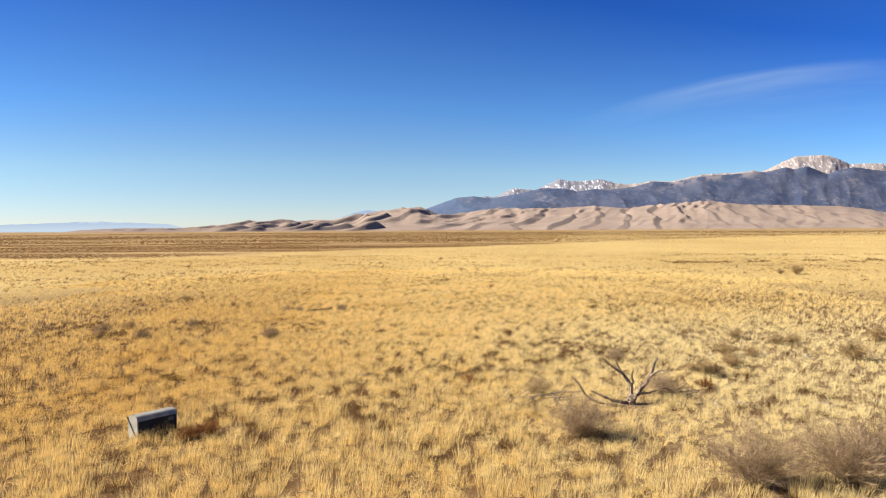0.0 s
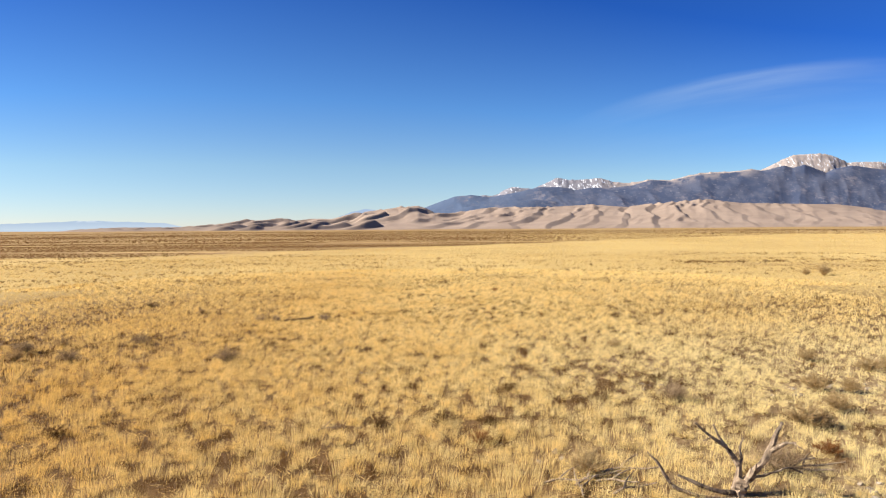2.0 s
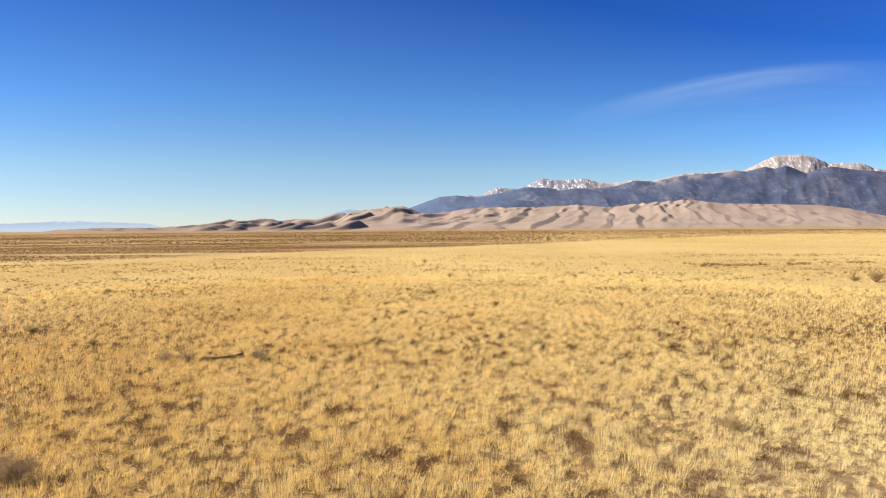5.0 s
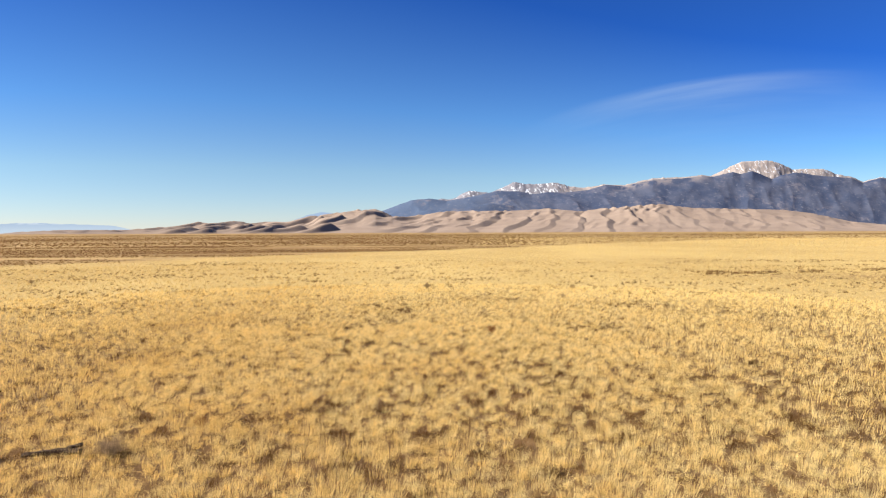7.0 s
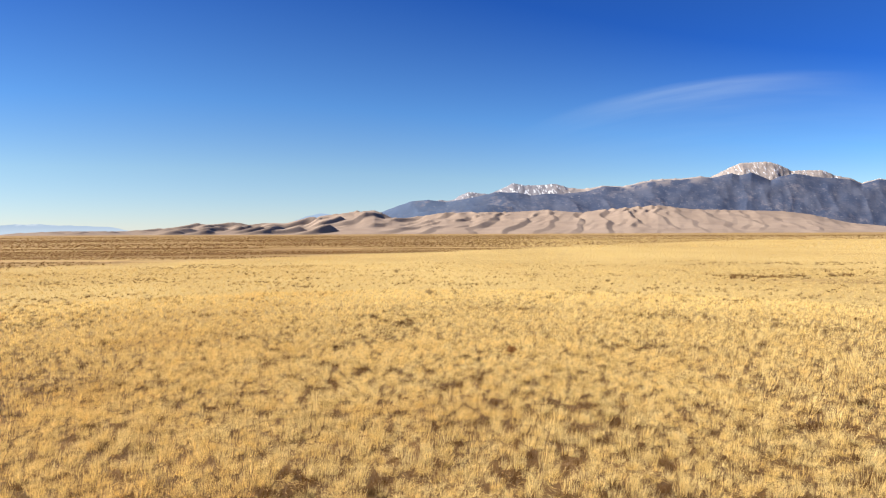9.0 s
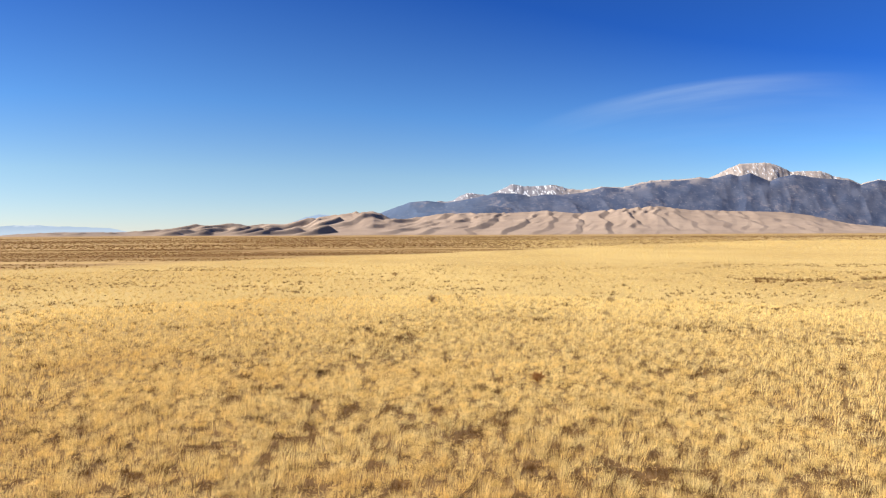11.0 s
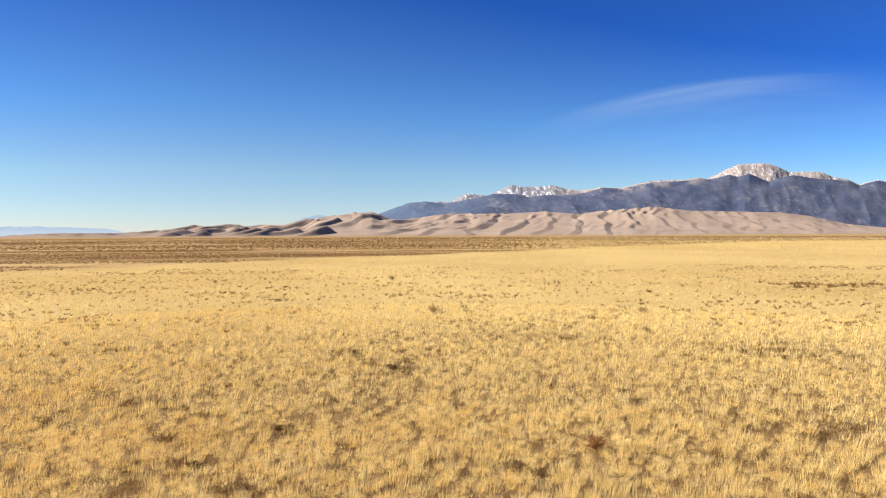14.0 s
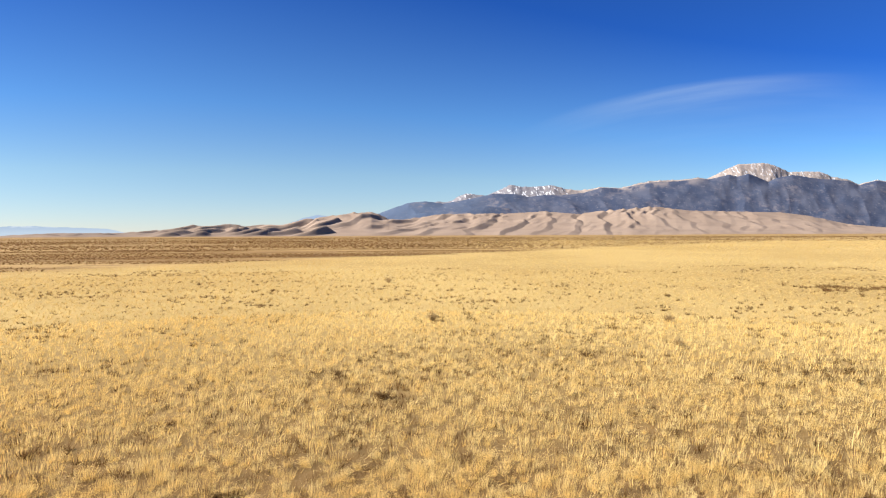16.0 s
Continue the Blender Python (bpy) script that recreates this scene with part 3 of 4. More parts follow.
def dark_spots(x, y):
    """Small hollows among the bunches with only dead brown thatch, its dark colour standing for crevice shade too."""
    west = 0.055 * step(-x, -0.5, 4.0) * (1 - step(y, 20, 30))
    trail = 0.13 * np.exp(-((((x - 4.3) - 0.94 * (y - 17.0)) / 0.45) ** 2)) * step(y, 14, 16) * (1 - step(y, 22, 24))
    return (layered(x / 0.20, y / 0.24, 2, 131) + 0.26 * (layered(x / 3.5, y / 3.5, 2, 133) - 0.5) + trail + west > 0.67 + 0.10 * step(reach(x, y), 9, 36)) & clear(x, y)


def golden(limit):
    return lambda x, y: (lushness(x, y) > limit + 0.09 * (hashed(np.floor(x * 911), np.floor(y * 877), 3) - 0.5)) & clear(x, y) & ~dark_spots(x, y) & (scrub_zone(x, y) < hashed(np.floor(x * 613), np.floor(y * 577), 8))


chunks, far_chunks = [], []
for x0, x1, y0, y1, density, near, far, count, width, seg, tall, limit in (
        (-8, 9, 4.5, 51, 24.0, 0.0, 9.5, 72, 0.0034, 1, 0.20, 0.10),
        (-14, 15, 4.5, 54, 20.0, 9.5, 17.0, 28, 0.0062, 1, 0.20, 0.10),
        (-28, 28, 6, 66, 15.0, 17.0, 28.0, 13, 0.0120, 1, 0.18, 0.12),
        (-70, 70, 20, 100, 7.0, 28.0, 62.0, 8, 0.028, 1, 0.145, 0.14),
        (-150, 170, 60, 185, 3.4, 62.0, 150.0, 5, 0.055, 1, 0.115, 0.16),
        (-60, 420, 130, 380, 0.6, 150.0, 360.0, 6, 0.15, 1, 0.22, 0.30)):
    x, y = scatter(x0, x1, y0, y1, density, near, far, int(far), golden(limit))
    (chunks if far < 30 else far_chunks).append(tussocks(x, y, sized(x, y, tall, int(far)), count, width, seg, int(far) + 1, 0.24 if far < 30 else 0.8))
stuff("far_grass", far_chunks, FAR_GRASS, "smooth pale golden grass out on the plain", "grass")
# the same sward, thinner, beside and behind the start
r_side = np.random.default_rng(17)
x, y = r_side.uniform(-30, 30, 34000), r_side.uniform(-14, 52, 34000)
ok = ~seen_ground(x, y) & golden(0.33)(x, y)
x, y = x[ok], y[ok]
chunks.append(tussocks(x, y, sized(x, y, 0.20, 18), 6, 0.028, 1, 19))
stuff("grass", chunks, GRASS, "dry golden bunchgrass leaning with the wind", "grass")

# short stubble under the bunches, coloured dark as their shade, and dead brown tufts in the gaps
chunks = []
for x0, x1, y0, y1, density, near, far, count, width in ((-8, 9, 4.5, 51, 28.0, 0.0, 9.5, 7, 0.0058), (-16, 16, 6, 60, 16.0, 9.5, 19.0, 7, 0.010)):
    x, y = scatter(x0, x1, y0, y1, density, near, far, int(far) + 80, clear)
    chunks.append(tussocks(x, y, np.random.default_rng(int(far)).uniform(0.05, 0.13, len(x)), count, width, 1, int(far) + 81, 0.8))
stuff("stubble", chunks, STUBBLE, "short straw stubble coloured dark like the shade under the bunchgrass", "grass")


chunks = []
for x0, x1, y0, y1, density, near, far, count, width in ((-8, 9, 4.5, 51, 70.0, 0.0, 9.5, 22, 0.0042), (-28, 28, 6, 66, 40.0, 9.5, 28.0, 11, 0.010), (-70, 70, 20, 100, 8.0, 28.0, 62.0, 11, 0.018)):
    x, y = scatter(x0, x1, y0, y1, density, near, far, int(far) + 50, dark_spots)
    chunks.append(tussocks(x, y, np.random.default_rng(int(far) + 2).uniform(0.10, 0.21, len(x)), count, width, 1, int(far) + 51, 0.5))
stuff("thatch", chunks, THATCH, "low brown dead grass tufts, darkened as shade between the bunches", "grass")

# brown scrub out on the plain
chunks = []
for x0, x1, y0, y1, density, count, width, tall in ((-150, 190, 60, 190, 1.7, 6, 0.09, 0.24), (-320, 400, 190, 420, 0.22, 5, 0.30, 0.40), (-700, 800, 420, 1000, 0.045, 4, 0.6, 0.5)):
    x, y = scatter(x0, x1, y0, y1, density, 40, 900, int(y1), lambda x, y: (scrub_zone(x, y) > 0.25 + 0.5 * hashed(np.floor(x * 613), np.floor(y * 577), 9)) & (layered(x / 60, y / 8, 4, 141) > 0.43))
    chunks.append(tussocks(x, y, tall * np.random.default_rng(4).uniform(0.5, 1.3, len(x)), count, width, 1, int(y1) + 3, 1.0))
x = np.random.default_rng(12).uniform(25, 75, 900)
y = 72.5 + 0.10 * (x - 35) + np.random.default_rng(13).normal(0, 1.7, 900)
ok = layered(x / 3, y / 1.5, 3, 19) > 0.53
chunks.append(tussocks(x[ok], y[ok], np.random.default_rng(14).uniform(0.15, 0.38, ok.sum()), 14, 0.05, 1, 15, 1.0))
stuff("scrub", chunks, FAR_SCRUB, "low brown scrub far out on the plain", "scrub")

# small dark tufts strewn in broken bands over the far grass
r_dots = np.random.default_rng(61)
x, y = r_dots.uniform(-75, 80, 26000), 34 + 66 * r_dots.uniform(0, 1, 26000) ** 0.8
thick = 0.12 * step(-x / np.maximum(y, 1), 0.0, 0.5)
ok = (layered(x / 16, y / 3.2, 3, 63) > 0.57 - thick) & (layered(x / 1.6, y / 1.2, 2, 64) > 0.56 - 0.5 * thick) & seen_ground(x, y)
stuff("dry_tufts", [tussocks(x[ok], y[ok], r_dots.uniform(0.08, 0.19, ok.sum()), 18, 0.022, 1, 65, 0.6)], SCRUB, "small dark brown tufts strewn over the far grass", "tufts")

# loose straw lying between the tussocks
r_straw = np.random.default_rng(77)
n = 130000
x, y = r_straw.uniform(-11, 11, n), r_straw.uniform(4.5, 49, n)
ok = seen_ground(x, y) & clear(x, y) & (lushness(x, y) < 0.5)
x, y = x[ok], y[ok]
n = len(x)
a, long = r_straw.uniform(0, 2 * np.pi, n), r_straw.uniform(0.06, 0.22, n)
foot = np.stack([x, y, ground_z(x, y) + r_straw.uniform(0.004, 0.03, n)], -1)
way = np.stack([np.cos(a), np.sin(a), r_straw.uniform(0.0, 0.35, n)], -1) * long[:, None]
wide = np.stack([-np.sin(a), np.cos(a), 0 * a], -1) * 0.004
stuff("loose_straw", [(np.stack([foot - wide, foot + wide, foot + way], 1).reshape(-1, 3), np.arange(3 * n).reshape(-1, 3))], GRASS, "loose dry straw lying on the soil", "straw")


# ---- shapes for the things ----
def tube(points, r0, r1, sides=7, wobble=0.12, seed=1, into=None):
    """A tapered, slightly gnarled limb along the points, closed at both ends."""
    r = random.Random(seed)
    bm = into or bmesh.new()
    pts = [Vector(p) for p in points]
    fine = []
    for a, b in zip(pts, pts[1:]):
        for k in range(3):
            fine.append(a.lerp(b, k / 3))
    fine.append(pts[-1])
    soft = [fine[0]] + [(fine[i - 1] + fine[i] * 2 + fine[i + 1]) / 4 for i in range(1, len(fine) - 1)] + [fine[-1]]
    rings = []
    for i, p in enumerate(soft):
        way = (soft[min(i + 1, len(soft) - 1)] - soft[max(i - 1, 0)]).normalized()
        sidev = way.orthogonal().normalized()
        upv = way.cross(sidev)
        rad = r0 + (r1 - r0) * i / (len(soft) - 1)
        p = p + Vector((r.uniform(-1, 1), r.uniform(-1, 1), r.uniform(-1, 1))) * rad * 0.25
        ring = []
        for s in range(sides):
            a = 2 * math.pi * s / sides
            q = rad * (1 + wobble * math.sin(3 * a + i * 0.9) + r.uniform(-wobble, wobble))
            ring.append(bm.verts.new(p + sidev * math.cos(a) * q + upv * math.sin(a) * q))
        rings.append(ring)
    for a, b in zip(rings, rings[1:]):
        for s in range(sides):
            bm.faces.new((a[s], a[(s + 1) % sides], b[(s + 1) % sides], b[s]))
    bm.faces.new(list(reversed(rings[0])))
    bm.faces.new(rings[-1])
    return bm


def at_ground(name, x, y, turn=0.0, sink=0.0):
    ob = new(name)
    ob.empty_display_size = 0.2
    ob.matrix_world = pose(x, y, float(ground_z(x, y)) - sink, 0, 0, turn)
    return ob


def boxed(x0, x1, y0, y1, z0, z1, bevel=0.0, segments=2):
    bm = bmesh.new()
    bmesh.ops.create_cube(bm, size=1.0)
    for v in bm.verts:
        v.co = Vector(((x0 + x1) / 2 + v.co.x * (x1 - x0), (y0 + y1) / 2 + v.co.y * (y1 - y0), (z0 + z1) / 2 + v.co.z * (z1 - z0)))
    if bevel:
        bmesh.ops.bevel(bm, geom=bm.edges[:], offset=bevel, segments=segments, affect="EDGES", profile=0.6)
    return bm


def twigs_mesh(name, seed, height, radius, stems, per_stem, width, droop=0.15):
    """Fine ribbons on fanning stems: the crown of a bare shrub."""
    r = np.random.default_rng(seed)
    turn = r.uniform(0, 2 * np.pi, stems)
    lean = np.sqrt(r.uniform(0.02, 1, stems))
    long = height * r.uniform(0.6, 1.05, stems) * np.sqrt(np.maximum(1.04 - 0.9 * lean ** 2, 0.03))
    end = np.stack([np.cos(turn) * lean * radius, np.sin(turn) * lean * radius, long], -1)
    f = r.uniform(0.06, 1.0, (stems, per_stem))[..., None]
    start = end[:, None] * f * np.array([1, 1, 1.0]) + np.array([0, 0, 0.10 * height]) * (f * (1 - f)) * 4
    b = stems * per_stem
    start = start.reshape(b, 3)
    way = np.repeat(end / np.linalg.norm(end, axis=1)[:, None], per_stem, 0) + r.normal(0, 0.8, (b, 3))
    way[:, 2] = np.abs(way[:, 2]) * 0.8 + 0.1
    way /= np.linalg.norm(way, axis=1)[:, None]
    span = (height * r.uniform(0.12, 0.34, b))[:, None]
    kink = start + way * span * 0.55
    tip = start + way * span + r.normal(0, 0.16, (b, 3)) * span
    tip[:, 2] = np.maximum(tip[:, 2], 0.02)
    w = np.cross(way, r.normal(0, 1, (b, 3)))
    w *= (width * r.uniform(0.5, 1.2, b) / 2 / np.maximum(np.linalg.norm(w, axis=1), 1e-6))[:, None]
    v = np.stack([start - w, start + w, kink - w * 0.8, kink + w * 0.8, tip], 1).reshape(-1, 3)
    t = (np.arange(b)[:, None, None] * 5 + np.array([[0, 1, 2], [1, 3, 2], [2, 3, 4]])[None]).reshape(-1, 3)
    ways = [(np.zeros(3), e * 0.5 + np.array([0, 0, 0.1 * height]), e) for e in end]
    return mesh_of(name, v, t), ways


def shrub(name, material, label, category, seed, height, radius, stems, per_stem, width, stem_r):
    """A low bare shrub: woody stems and a crown of fine twigs."""
    ob = at_ground(name, 0, -500)
    crown, ways = twigs_mesh("crown", seed, height, radius, stems, per_stem, width)
    for i, (a, m, e) in enumerate(ways[:7]):
        part("stem", tube([a, m, e], stem_r * 1.3, stem_r * 0.4, 4, 0.1, i), WOOD if material is TWIG else material, ob, "thin woody stem")
    part("crown", crown, material, ob)
    return tagged(ob, label, category)


# ---- things: the discarded casing in the grass ----
case = at_ground("discarded_box", -3.61, 9.05, 50.0, 0.0)
case.scale = (0.92, 0.92, 1.04)
tagged(case, "weathered grey box with a black front half sunk in dry grass", "box")
shell = boxed(-0.30, 0.30, -0.17, 0.14, 0.0, 0.33, 0.0)
for v in shell.verts:
    if v.co.y > 0 and v.co.z > 0.1:
        v.co.z -= 0.015
        v.co.y -= 0.03
bmesh.ops.bevel(shell, geom=[e for e in shell.edges if abs(e.verts[0].co.z - e.verts[1].co.z) < 0.1 and min(v.co.z for v in e.verts) > 0.2 and abs(e.verts[0].co.x - e.verts[1].co.x) > 0.3], offset=0.075, segments=6, affect="EDGES", profile=0.5)
part("casing", shell, CASE, case, "weathered light grey casing")
part("front_panel", boxed(-0.285, 0.285, -0.186, -0.16, 0.012, 0.262, 0.008), BLACK, case, "dull black front")
part("badge", boxed(0.165, 0.235, -0.192, -0.184, 0.195, 0.245, 0.002), LABEL, case, "small faded label")
strip = boxed(-0.010, 0.012, -0.19, 0.19, -0.010, 0.010, 0.003)
strip.transform(pose(-0.30, -0.01, 0.155, 40, 0, 0))
part("seam", strip, BLACK, case, "dark diagonal seam")
part("foot", boxed(-0.28, -0.22, -0.20, -0.14, -0.02, 0.02, 0.006), BLACK, case)

# ---- things: the dead shrub skeleton and fallen wood ----
stump = at_ground("dead_shrub", 3.50, 10.9, 0.0, 0.03)
stump.scale = (1.08, 1.08, 1.08)
tagged(stump, "bleached dead shrub with gnarled bare limbs rising from the grass", "dead shrub")
part("trunk", tube([(0, 0, -0.08), (0.0, 0.0, 0.03), (0.03, 0.0, 0.12), (0.06, 0.0, 0.17)], 0.075, 0.056, 9, 0.16, 3), WOOD, stump)
for k, (r0, r1, pts) in enumerate((
        (0.036, 0.014, [(0.04, 0.0, 0.10), (0.11, 0.0, 0.20), (0.24, -0.02, 0.375), (0.31, -0.04, 0.52), (0.34, -0.05, 0.63), (0.40, -0.06, 0.76)]),
        (0.022, 0.006, [(0.29, -0.03, 0.47), (0.35, -0.09, 0.535), (0.42, -0.12, 0.58), (0.49, -0.15, 0.585)]),
        (0.034, 0.024, [(0.0, 0.03, 0.02), (0.02, 0.04, 0.16), (0.04, 0.05, 0.31)]),
        (0.026, 0.008, [(0.04, 0.05, 0.29), (-0.03, 0.05, 0.40), (-0.10, 0.04, 0.49), (-0.25, 0.03, 0.60), (-0.41, 0.02, 0.74)]),
        (0.020, 0.007, [(0.03, 0.05, 0.30), (-0.03, 0.09, 0.41), (-0.13, 0.11, 0.55), (-0.19, 0.12, 0.69)]),
        (0.013, 0.005, [(0.04, 0.05, 0.30), (0.07, 0.07, 0.37), (0.05, 0.09, 0.46), (0.10, 0.10, 0.57)]),
        (0.011, 0.004, [(0.07, 0.06, 0.36), (0.03, 0.03, 0.44), (0.04, 0.02, 0.53)]),
        (0.014, 0.006, [(0.13, -0.01, 0.23), (0.15, -0.05, 0.30), (0.15, -0.06, 0.36)]),
        (0.026, 0.011, [(-0.02, -0.02, 0.05), (-0.20, -0.06, 0.09), (-0.40, -0.08, 0.16), (-0.60, -0.05, 0.25)]),
        (0.023, 0.007, [(-0.06, -0.10, 0.02), (-0.37, -0.16, 0.06), (-0.65, -0.16, 0.15), (-0.75, -0.15, 0.26), (-0.82, -0.13, 0.40), (-0.92, -0.12, 0.50)]),
        (0.013, 0.005, [(0.12, 0.04, 0.17), (0.28, 0.10, 0.18), (0.42, 0.12, 0.20), (0.58, 0.16, 0.25), (0.74, 0.18, 0.17)]),
        (0.008, 0.003, [(-0.25, 0.03, 0.60), (-0.30, -0.03, 0.60), (-0.36, -0.05, 0.58)]),
        (0.007, 0.003, [(0.45, -0.12, 0.585), (0.50, -0.18, 0.565), (0.55, -0.20, 0.53)]))):
    part("limb", tube(pts, r0 * 1.2, r1 * 1.15, 7, 0.15, 10 + k), WOOD, stump)


def fallen(x, y, turn, points, r0, r1, seed, label, wood=WOOD):
    ob = at_ground("fallen_branch", x, y, turn)
    tagged(ob, label, "branch", "fallen branches")
    part("stick", tube(points, r0, r1, 6, 0.15, seed), wood, ob)
    mid = Vector(points[1])
    part("twig", tube([mid, mid + Vector((0.10, 0.09, 0.07)), mid + Vector((0.22, 0.13, 0.12))], r1 * 1.6, r1 * 0.5, 5, 0.15, seed + 1), wood, ob)


FALLEN = "bleached fallen branch lying among the grass"
for k, (x, y, turn, long, thick) in enumerate(((2.12, 11.3, 20, 0.55, 0.018), (2.30, 11.15, -30, 0.48, 0.014), (1.95, 11.05, 65, 0.40, 0.012), (2.55, 11.55, -8, 0.62, 0.016),
                                                (4.42, 11.75, 12, 0.80, 0.020), (4.55, 11.55, -22, 0.60, 0.014), (2.42, 10.95, 15, 0.5, 0.014), (4.75, 11.65, 8, 0.7, 0.015), (4.2, 11.5, 30, 0.5, 0.012), (1.75, 11.2, -12, 0.5, 0.012), (-1.3, 13.6, 10, 0.4, 0.010))):
    fallen(x, y, turn, [(-long / 2, 0, 0.02), (-long / 6, 0.06, 0.06), (long / 5, 0.02, 0.07), (long / 2, -0.05, 0.12)], thick * 1.1, thick * 0.5, 40 + k, FALLEN)

old_log = at_ground("old_log", -4.95, 29.15, 5)
tagged(old_log, "dark brown weathered log lying flat beside a bare bush", "log")
part("stick", tube([(-0.42, 0, 0.05), (-0.14, 0.04, 0.07), (0.17, 0.02, 0.08), (0.42, -0.03, 0.09)], 0.035, 0.05, 8, 0.16, 60), BARK, old_log)
part("stub", tube([(0.20, 0.02, 0.10), (0.30, 0.06, 0.14), (0.40, 0.07, 0.15)], 0.035, 0.028, 7, 0.16, 61), BARK, old_log, "short broken branch stub")

# ---- things: shrubs ----
grey_kinds = [shrub("bare_bush", TWIG, "grey-brown leafless twiggy bush in dry grass", "bush", 200 + k, 0.80, 0.66, 105, 52, 0.0042, 0.004) for k in range(2)]
sage_kinds = [shrub("sagebrush", SAGE, "small dark olive-brown sagebrush in dry grass", "bush", 220 + k, 0.40, 0.30, 52, 32, 0.0095, 0.006) for k in range(3)]
brown_kinds = [shrub("dead_tuft", SCRUB, "flat matted dark brown dead tuft in dry grass", "bush", 240 + k, 0.17, 0.24, 44, 24, 0.010, 0.004) for k in range(3)]
rust_kinds = [shrub("rusty_weed", RUSTY, "low rusty red-brown dead weed in dry grass", "weed", 260 + k, 0.30, 0.22, 40, 24, 0.008, 0.004) for k in range(2)]


def plant(kinds, group, places):
    for k, (x, y, s) in enumerate(places):
        ob = copy_thing(kinds[k % len(kinds)], pose(x, y, float(ground_z(x, y)) - 0.01, 0, 0, 77 * k + 13 * x) @ Matrix.Scale(s, 4))
        s *= (0.85 if x < 0 and y > 15 else 1.0) * (0.78 if y > 20 and kinds is brown_kinds else 1.0)
        ob.scale = (s, s, s * (0.9 + 0.2 * ((k * 7) % 5) / 5))
        tagged(ob, group=group)


plant(grey_kinds, "bare bushes", [(3.66, 6.85, 0.88), (4.62, 6.85, 0.86), (5.25, 7.1, 0.78), (2.22, 8.78, 0.76), (-4.90, 20.1, 0.62), (-10.9, 21.7, 0.62), (-8.9, 20.3, 0.55),
                                  (4.45, 15.5, 0.45), (-8.5, 23.3, 0.55), (4.3, 11.6, 0.50), (-4.1, 29.15, 0.52), (-5.95, 29.0, 0.42), (-6.5, 28.9, 0.45)])
plant(sage_kinds, "sagebrushes", [(5.78, 13.72, 1.0), (6.1, 13.8, 0.7), (7.4, 16.24, 0.95), (7.95, 16.1, 0.75), (10.03, 15.42, 1.25), (9.67, 18.24, 1.0), (10.2, 18.4, 0.8), (12.9, 18.83, 1.2),
                                  (9.17, 19.75, 0.9), (28.7, 52.6, 1.9), (27.6, 53, 1.3), (-13.2, 34.55, 0.9), (2.05, 11.5, 0.8),
                                  (6.85, 14.7, 0.9), (5.1, 22, 0.7), (10.9, 58.75, 0.75), (8.96, 53.55, 0.6), (-10.3, 20.4, 0.9)])
plant(brown_kinds, "dead tufts", [(-0.52, 28.72, 1.0), (3.85, 29.23, 1.1), (1.4, 28.56, 0.9), (2.34, 27.72, 1.1), (-3.65, 33.35, 0.9), (-6.05, 38.25, 1.0), (-3.81, 33.63, 0.9), (2, 40.55, 1.2),
                                    (2.35, 40.35, 0.9), (-1.03, 31.35, 1.0), (-0.11, 31.43, 1.1), (-1.24, 36.12, 0.9), (5.42, 39.2, 1.0), (-1.7, 42.95, 1.0), (-6, 43.75, 1.1), (-2.62, 41.19, 0.9),
                                    (5.81, 52.2, 1.1), (0.27, 47.95, 1.1), (-1.5, 43.1, 0.9), (-0.86, 18.67, 0.9), (4.77, 17.38, 1.1), (1.7, 16.68, 0.9), (-0.6, 13.9, 1.0), (0.4, 14.2, 1.1),
                                    (1.1, 14, 0.9), (-6.2, 13.4, 1.1), (-5.3, 13.6, 0.9), (3.2, 15.6, 0.9), (-3.4, 17.2, 0.9), (-0.2, 17, 0.7)])
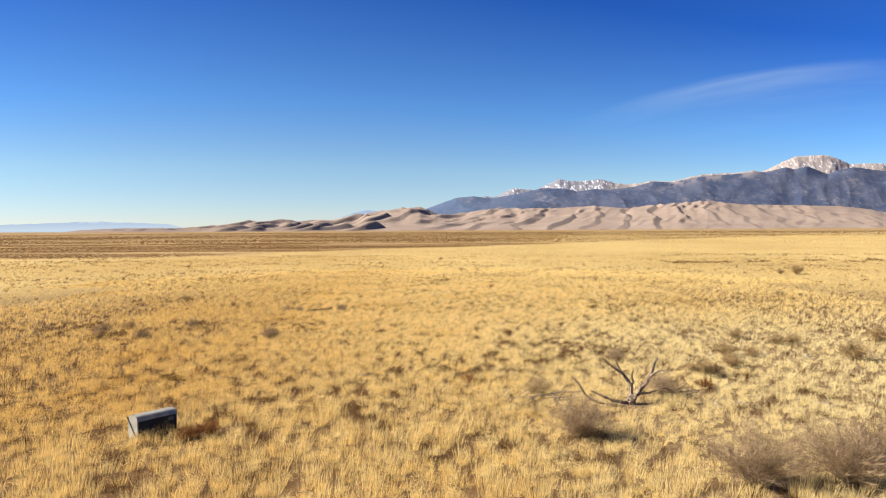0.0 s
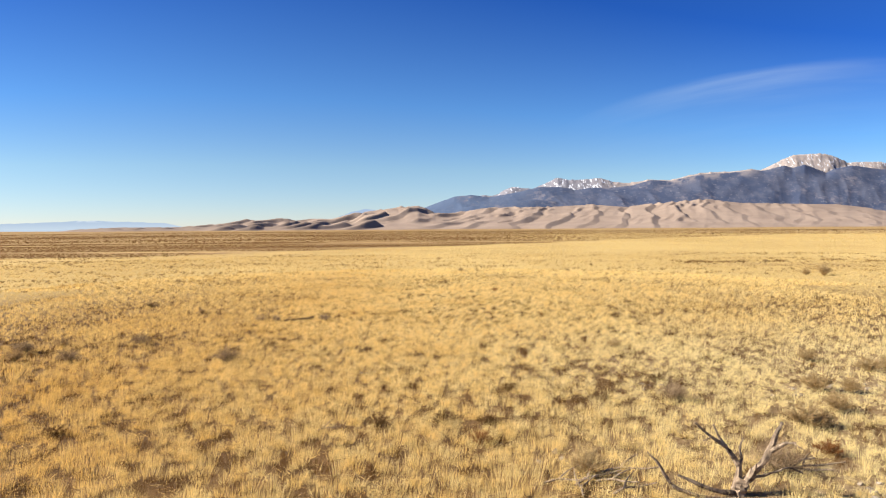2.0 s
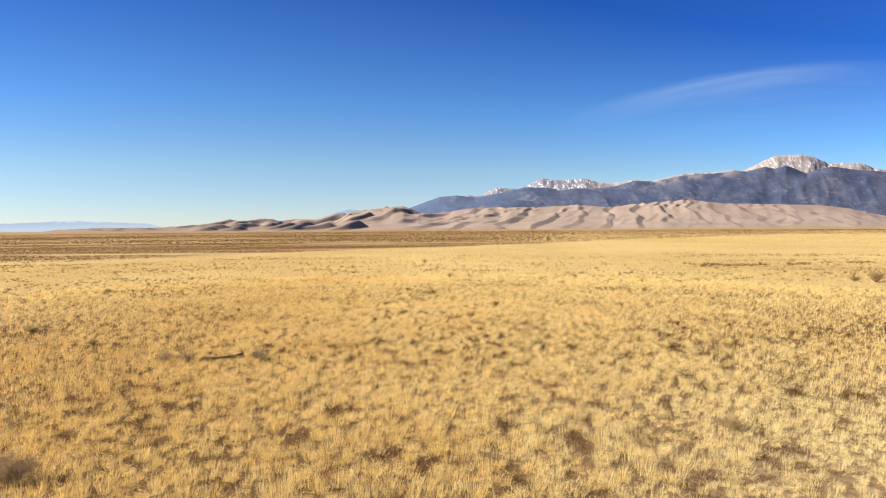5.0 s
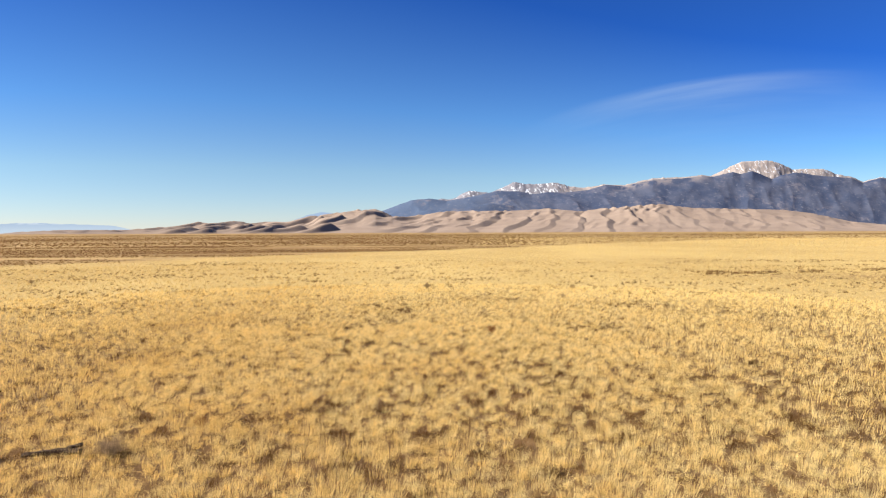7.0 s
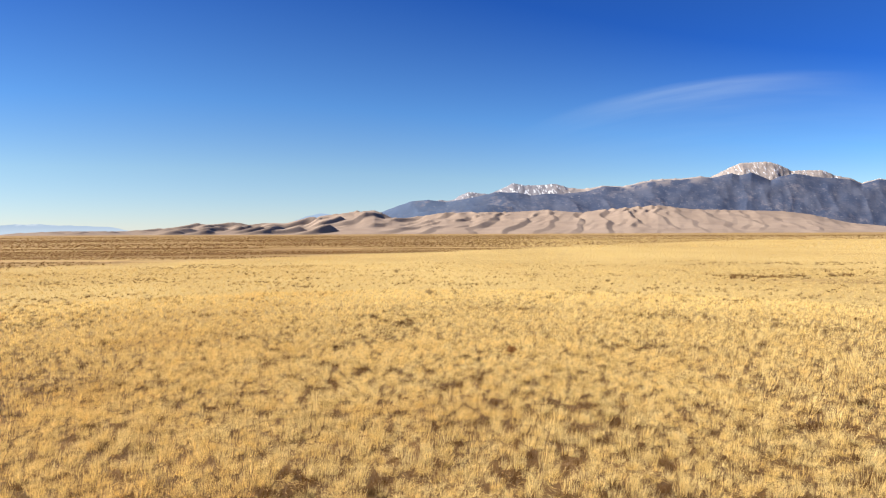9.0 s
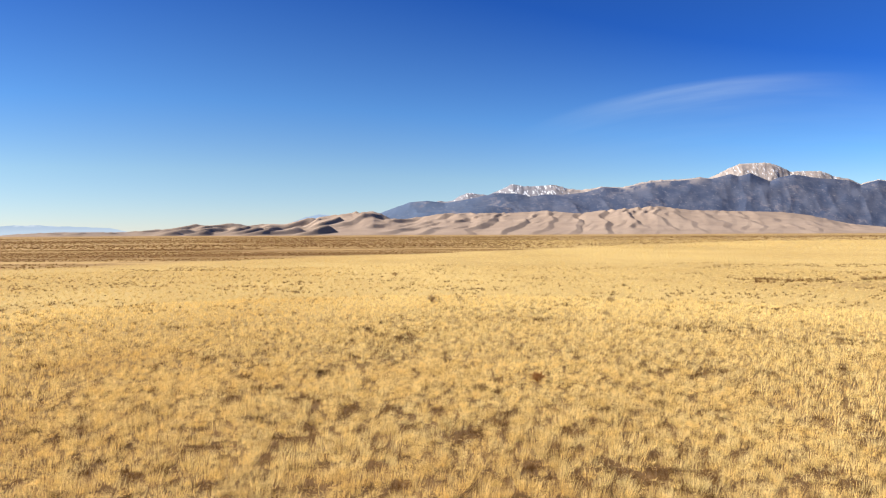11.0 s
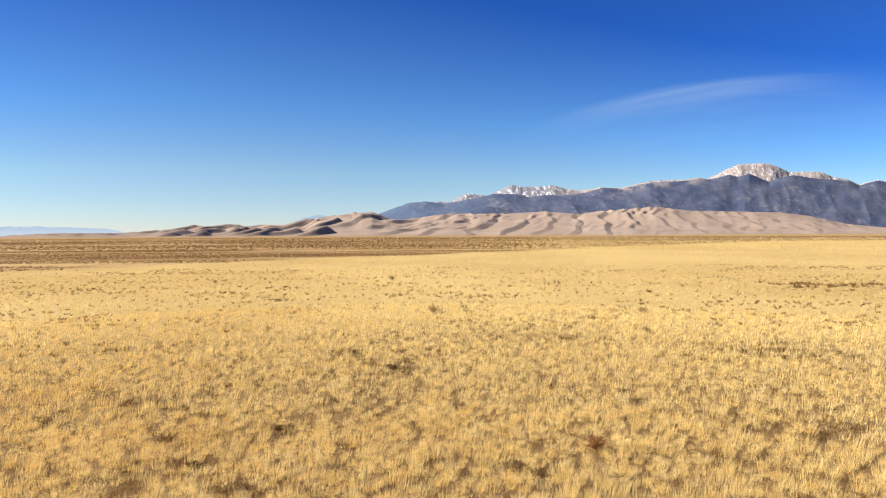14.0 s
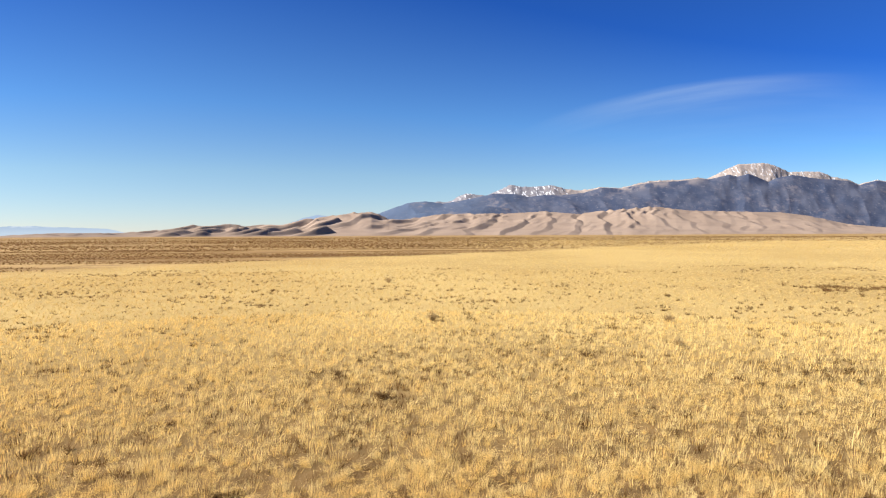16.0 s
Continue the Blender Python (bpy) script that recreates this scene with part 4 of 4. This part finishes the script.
plant(rust_kinds, "rusty weeds", [(-2.95, 8.8, 0.75), (-2.8, 9.0, 0.8), (-3.08, 8.7, 0.6), (3.43, 41.3, 0.9), (-3.2, 30.65, 0.8), (0.9, 12.9, 0.8), (5.3, 12.3, 0.8)])
r = random.Random(11)
loose = []
while len(loose) < 36:
    x, y = r.uniform(-30, 34), r.uniform(17, 82)
    if abs(x - 0.4) < 0.72 * y and lushness(np.array([x]), np.array([y]))[0] < 0.50:
        loose.append((x, y, r.uniform(0.5, 0.9) * (1 + y / 260)))
plant(sage_kinds, "sagebrushes", loose[:10])
plant(brown_kinds, "dead tufts", loose[10:])
for ob in (*grey_kinds, *sage_kinds, *brown_kinds, *rust_kinds):
    for o in (*ob.children_recursive, ob):
        bpy.data.objects.remove(o)


# ---- stones ----
def stone_mesh(seed):
    bm = bmesh.new()
    bmesh.ops.create_icosphere(bm, subdivisions=1, radius=1.0)
    q = random.Random(seed)
    for v in bm.verts:
        v.co *= q.uniform(0.7, 1.15)
        v.co.z *= 0.6
    me = bpy.data.meshes.new("stone")
    bm.to_mesh(me)
    bm.free()
    me.materials.append(STONE)
    return me


stone_kinds = [stone_mesh(k) for k in range(4)]
r = random.Random(5)
for cx, cy, w, d, n in ((5.1, 10.9, 0.35, 0.25, 14), (7.3, 10.85, 0.9, 0.3, 26), (7.9, 16.3, 1.7, 0.9, 36), (9.8, 16.2, 1.0, 0.5, 20), (2.64, 18.0, 0.4, 0.25, 14), (-1.2, 18.6, 0.25, 0.2, 5), (4.5, 17.0, 0.5, 0.4, 8), (1.8, 12.2, 0.3, 0.3, 6)):
    for k in range(n):
        x, y, s = cx + r.gauss(0, w * 0.6), cy + r.gauss(0, d * 0.6), r.uniform(0.02, 0.058)
        ob = new("stone", stone_kinds[k % 4])
        ob.matrix_world = pose(x, y, float(ground_z(x, y)) + s * 0.12, r.uniform(-20, 20), r.uniform(-20, 20), r.uniform(0, 360)) @ Matrix.Diagonal((s * 1.3, s, s, 1))
        tagged(ob, "small pale weathered stone on sandy soil", "stone", "stones in the worn patches")
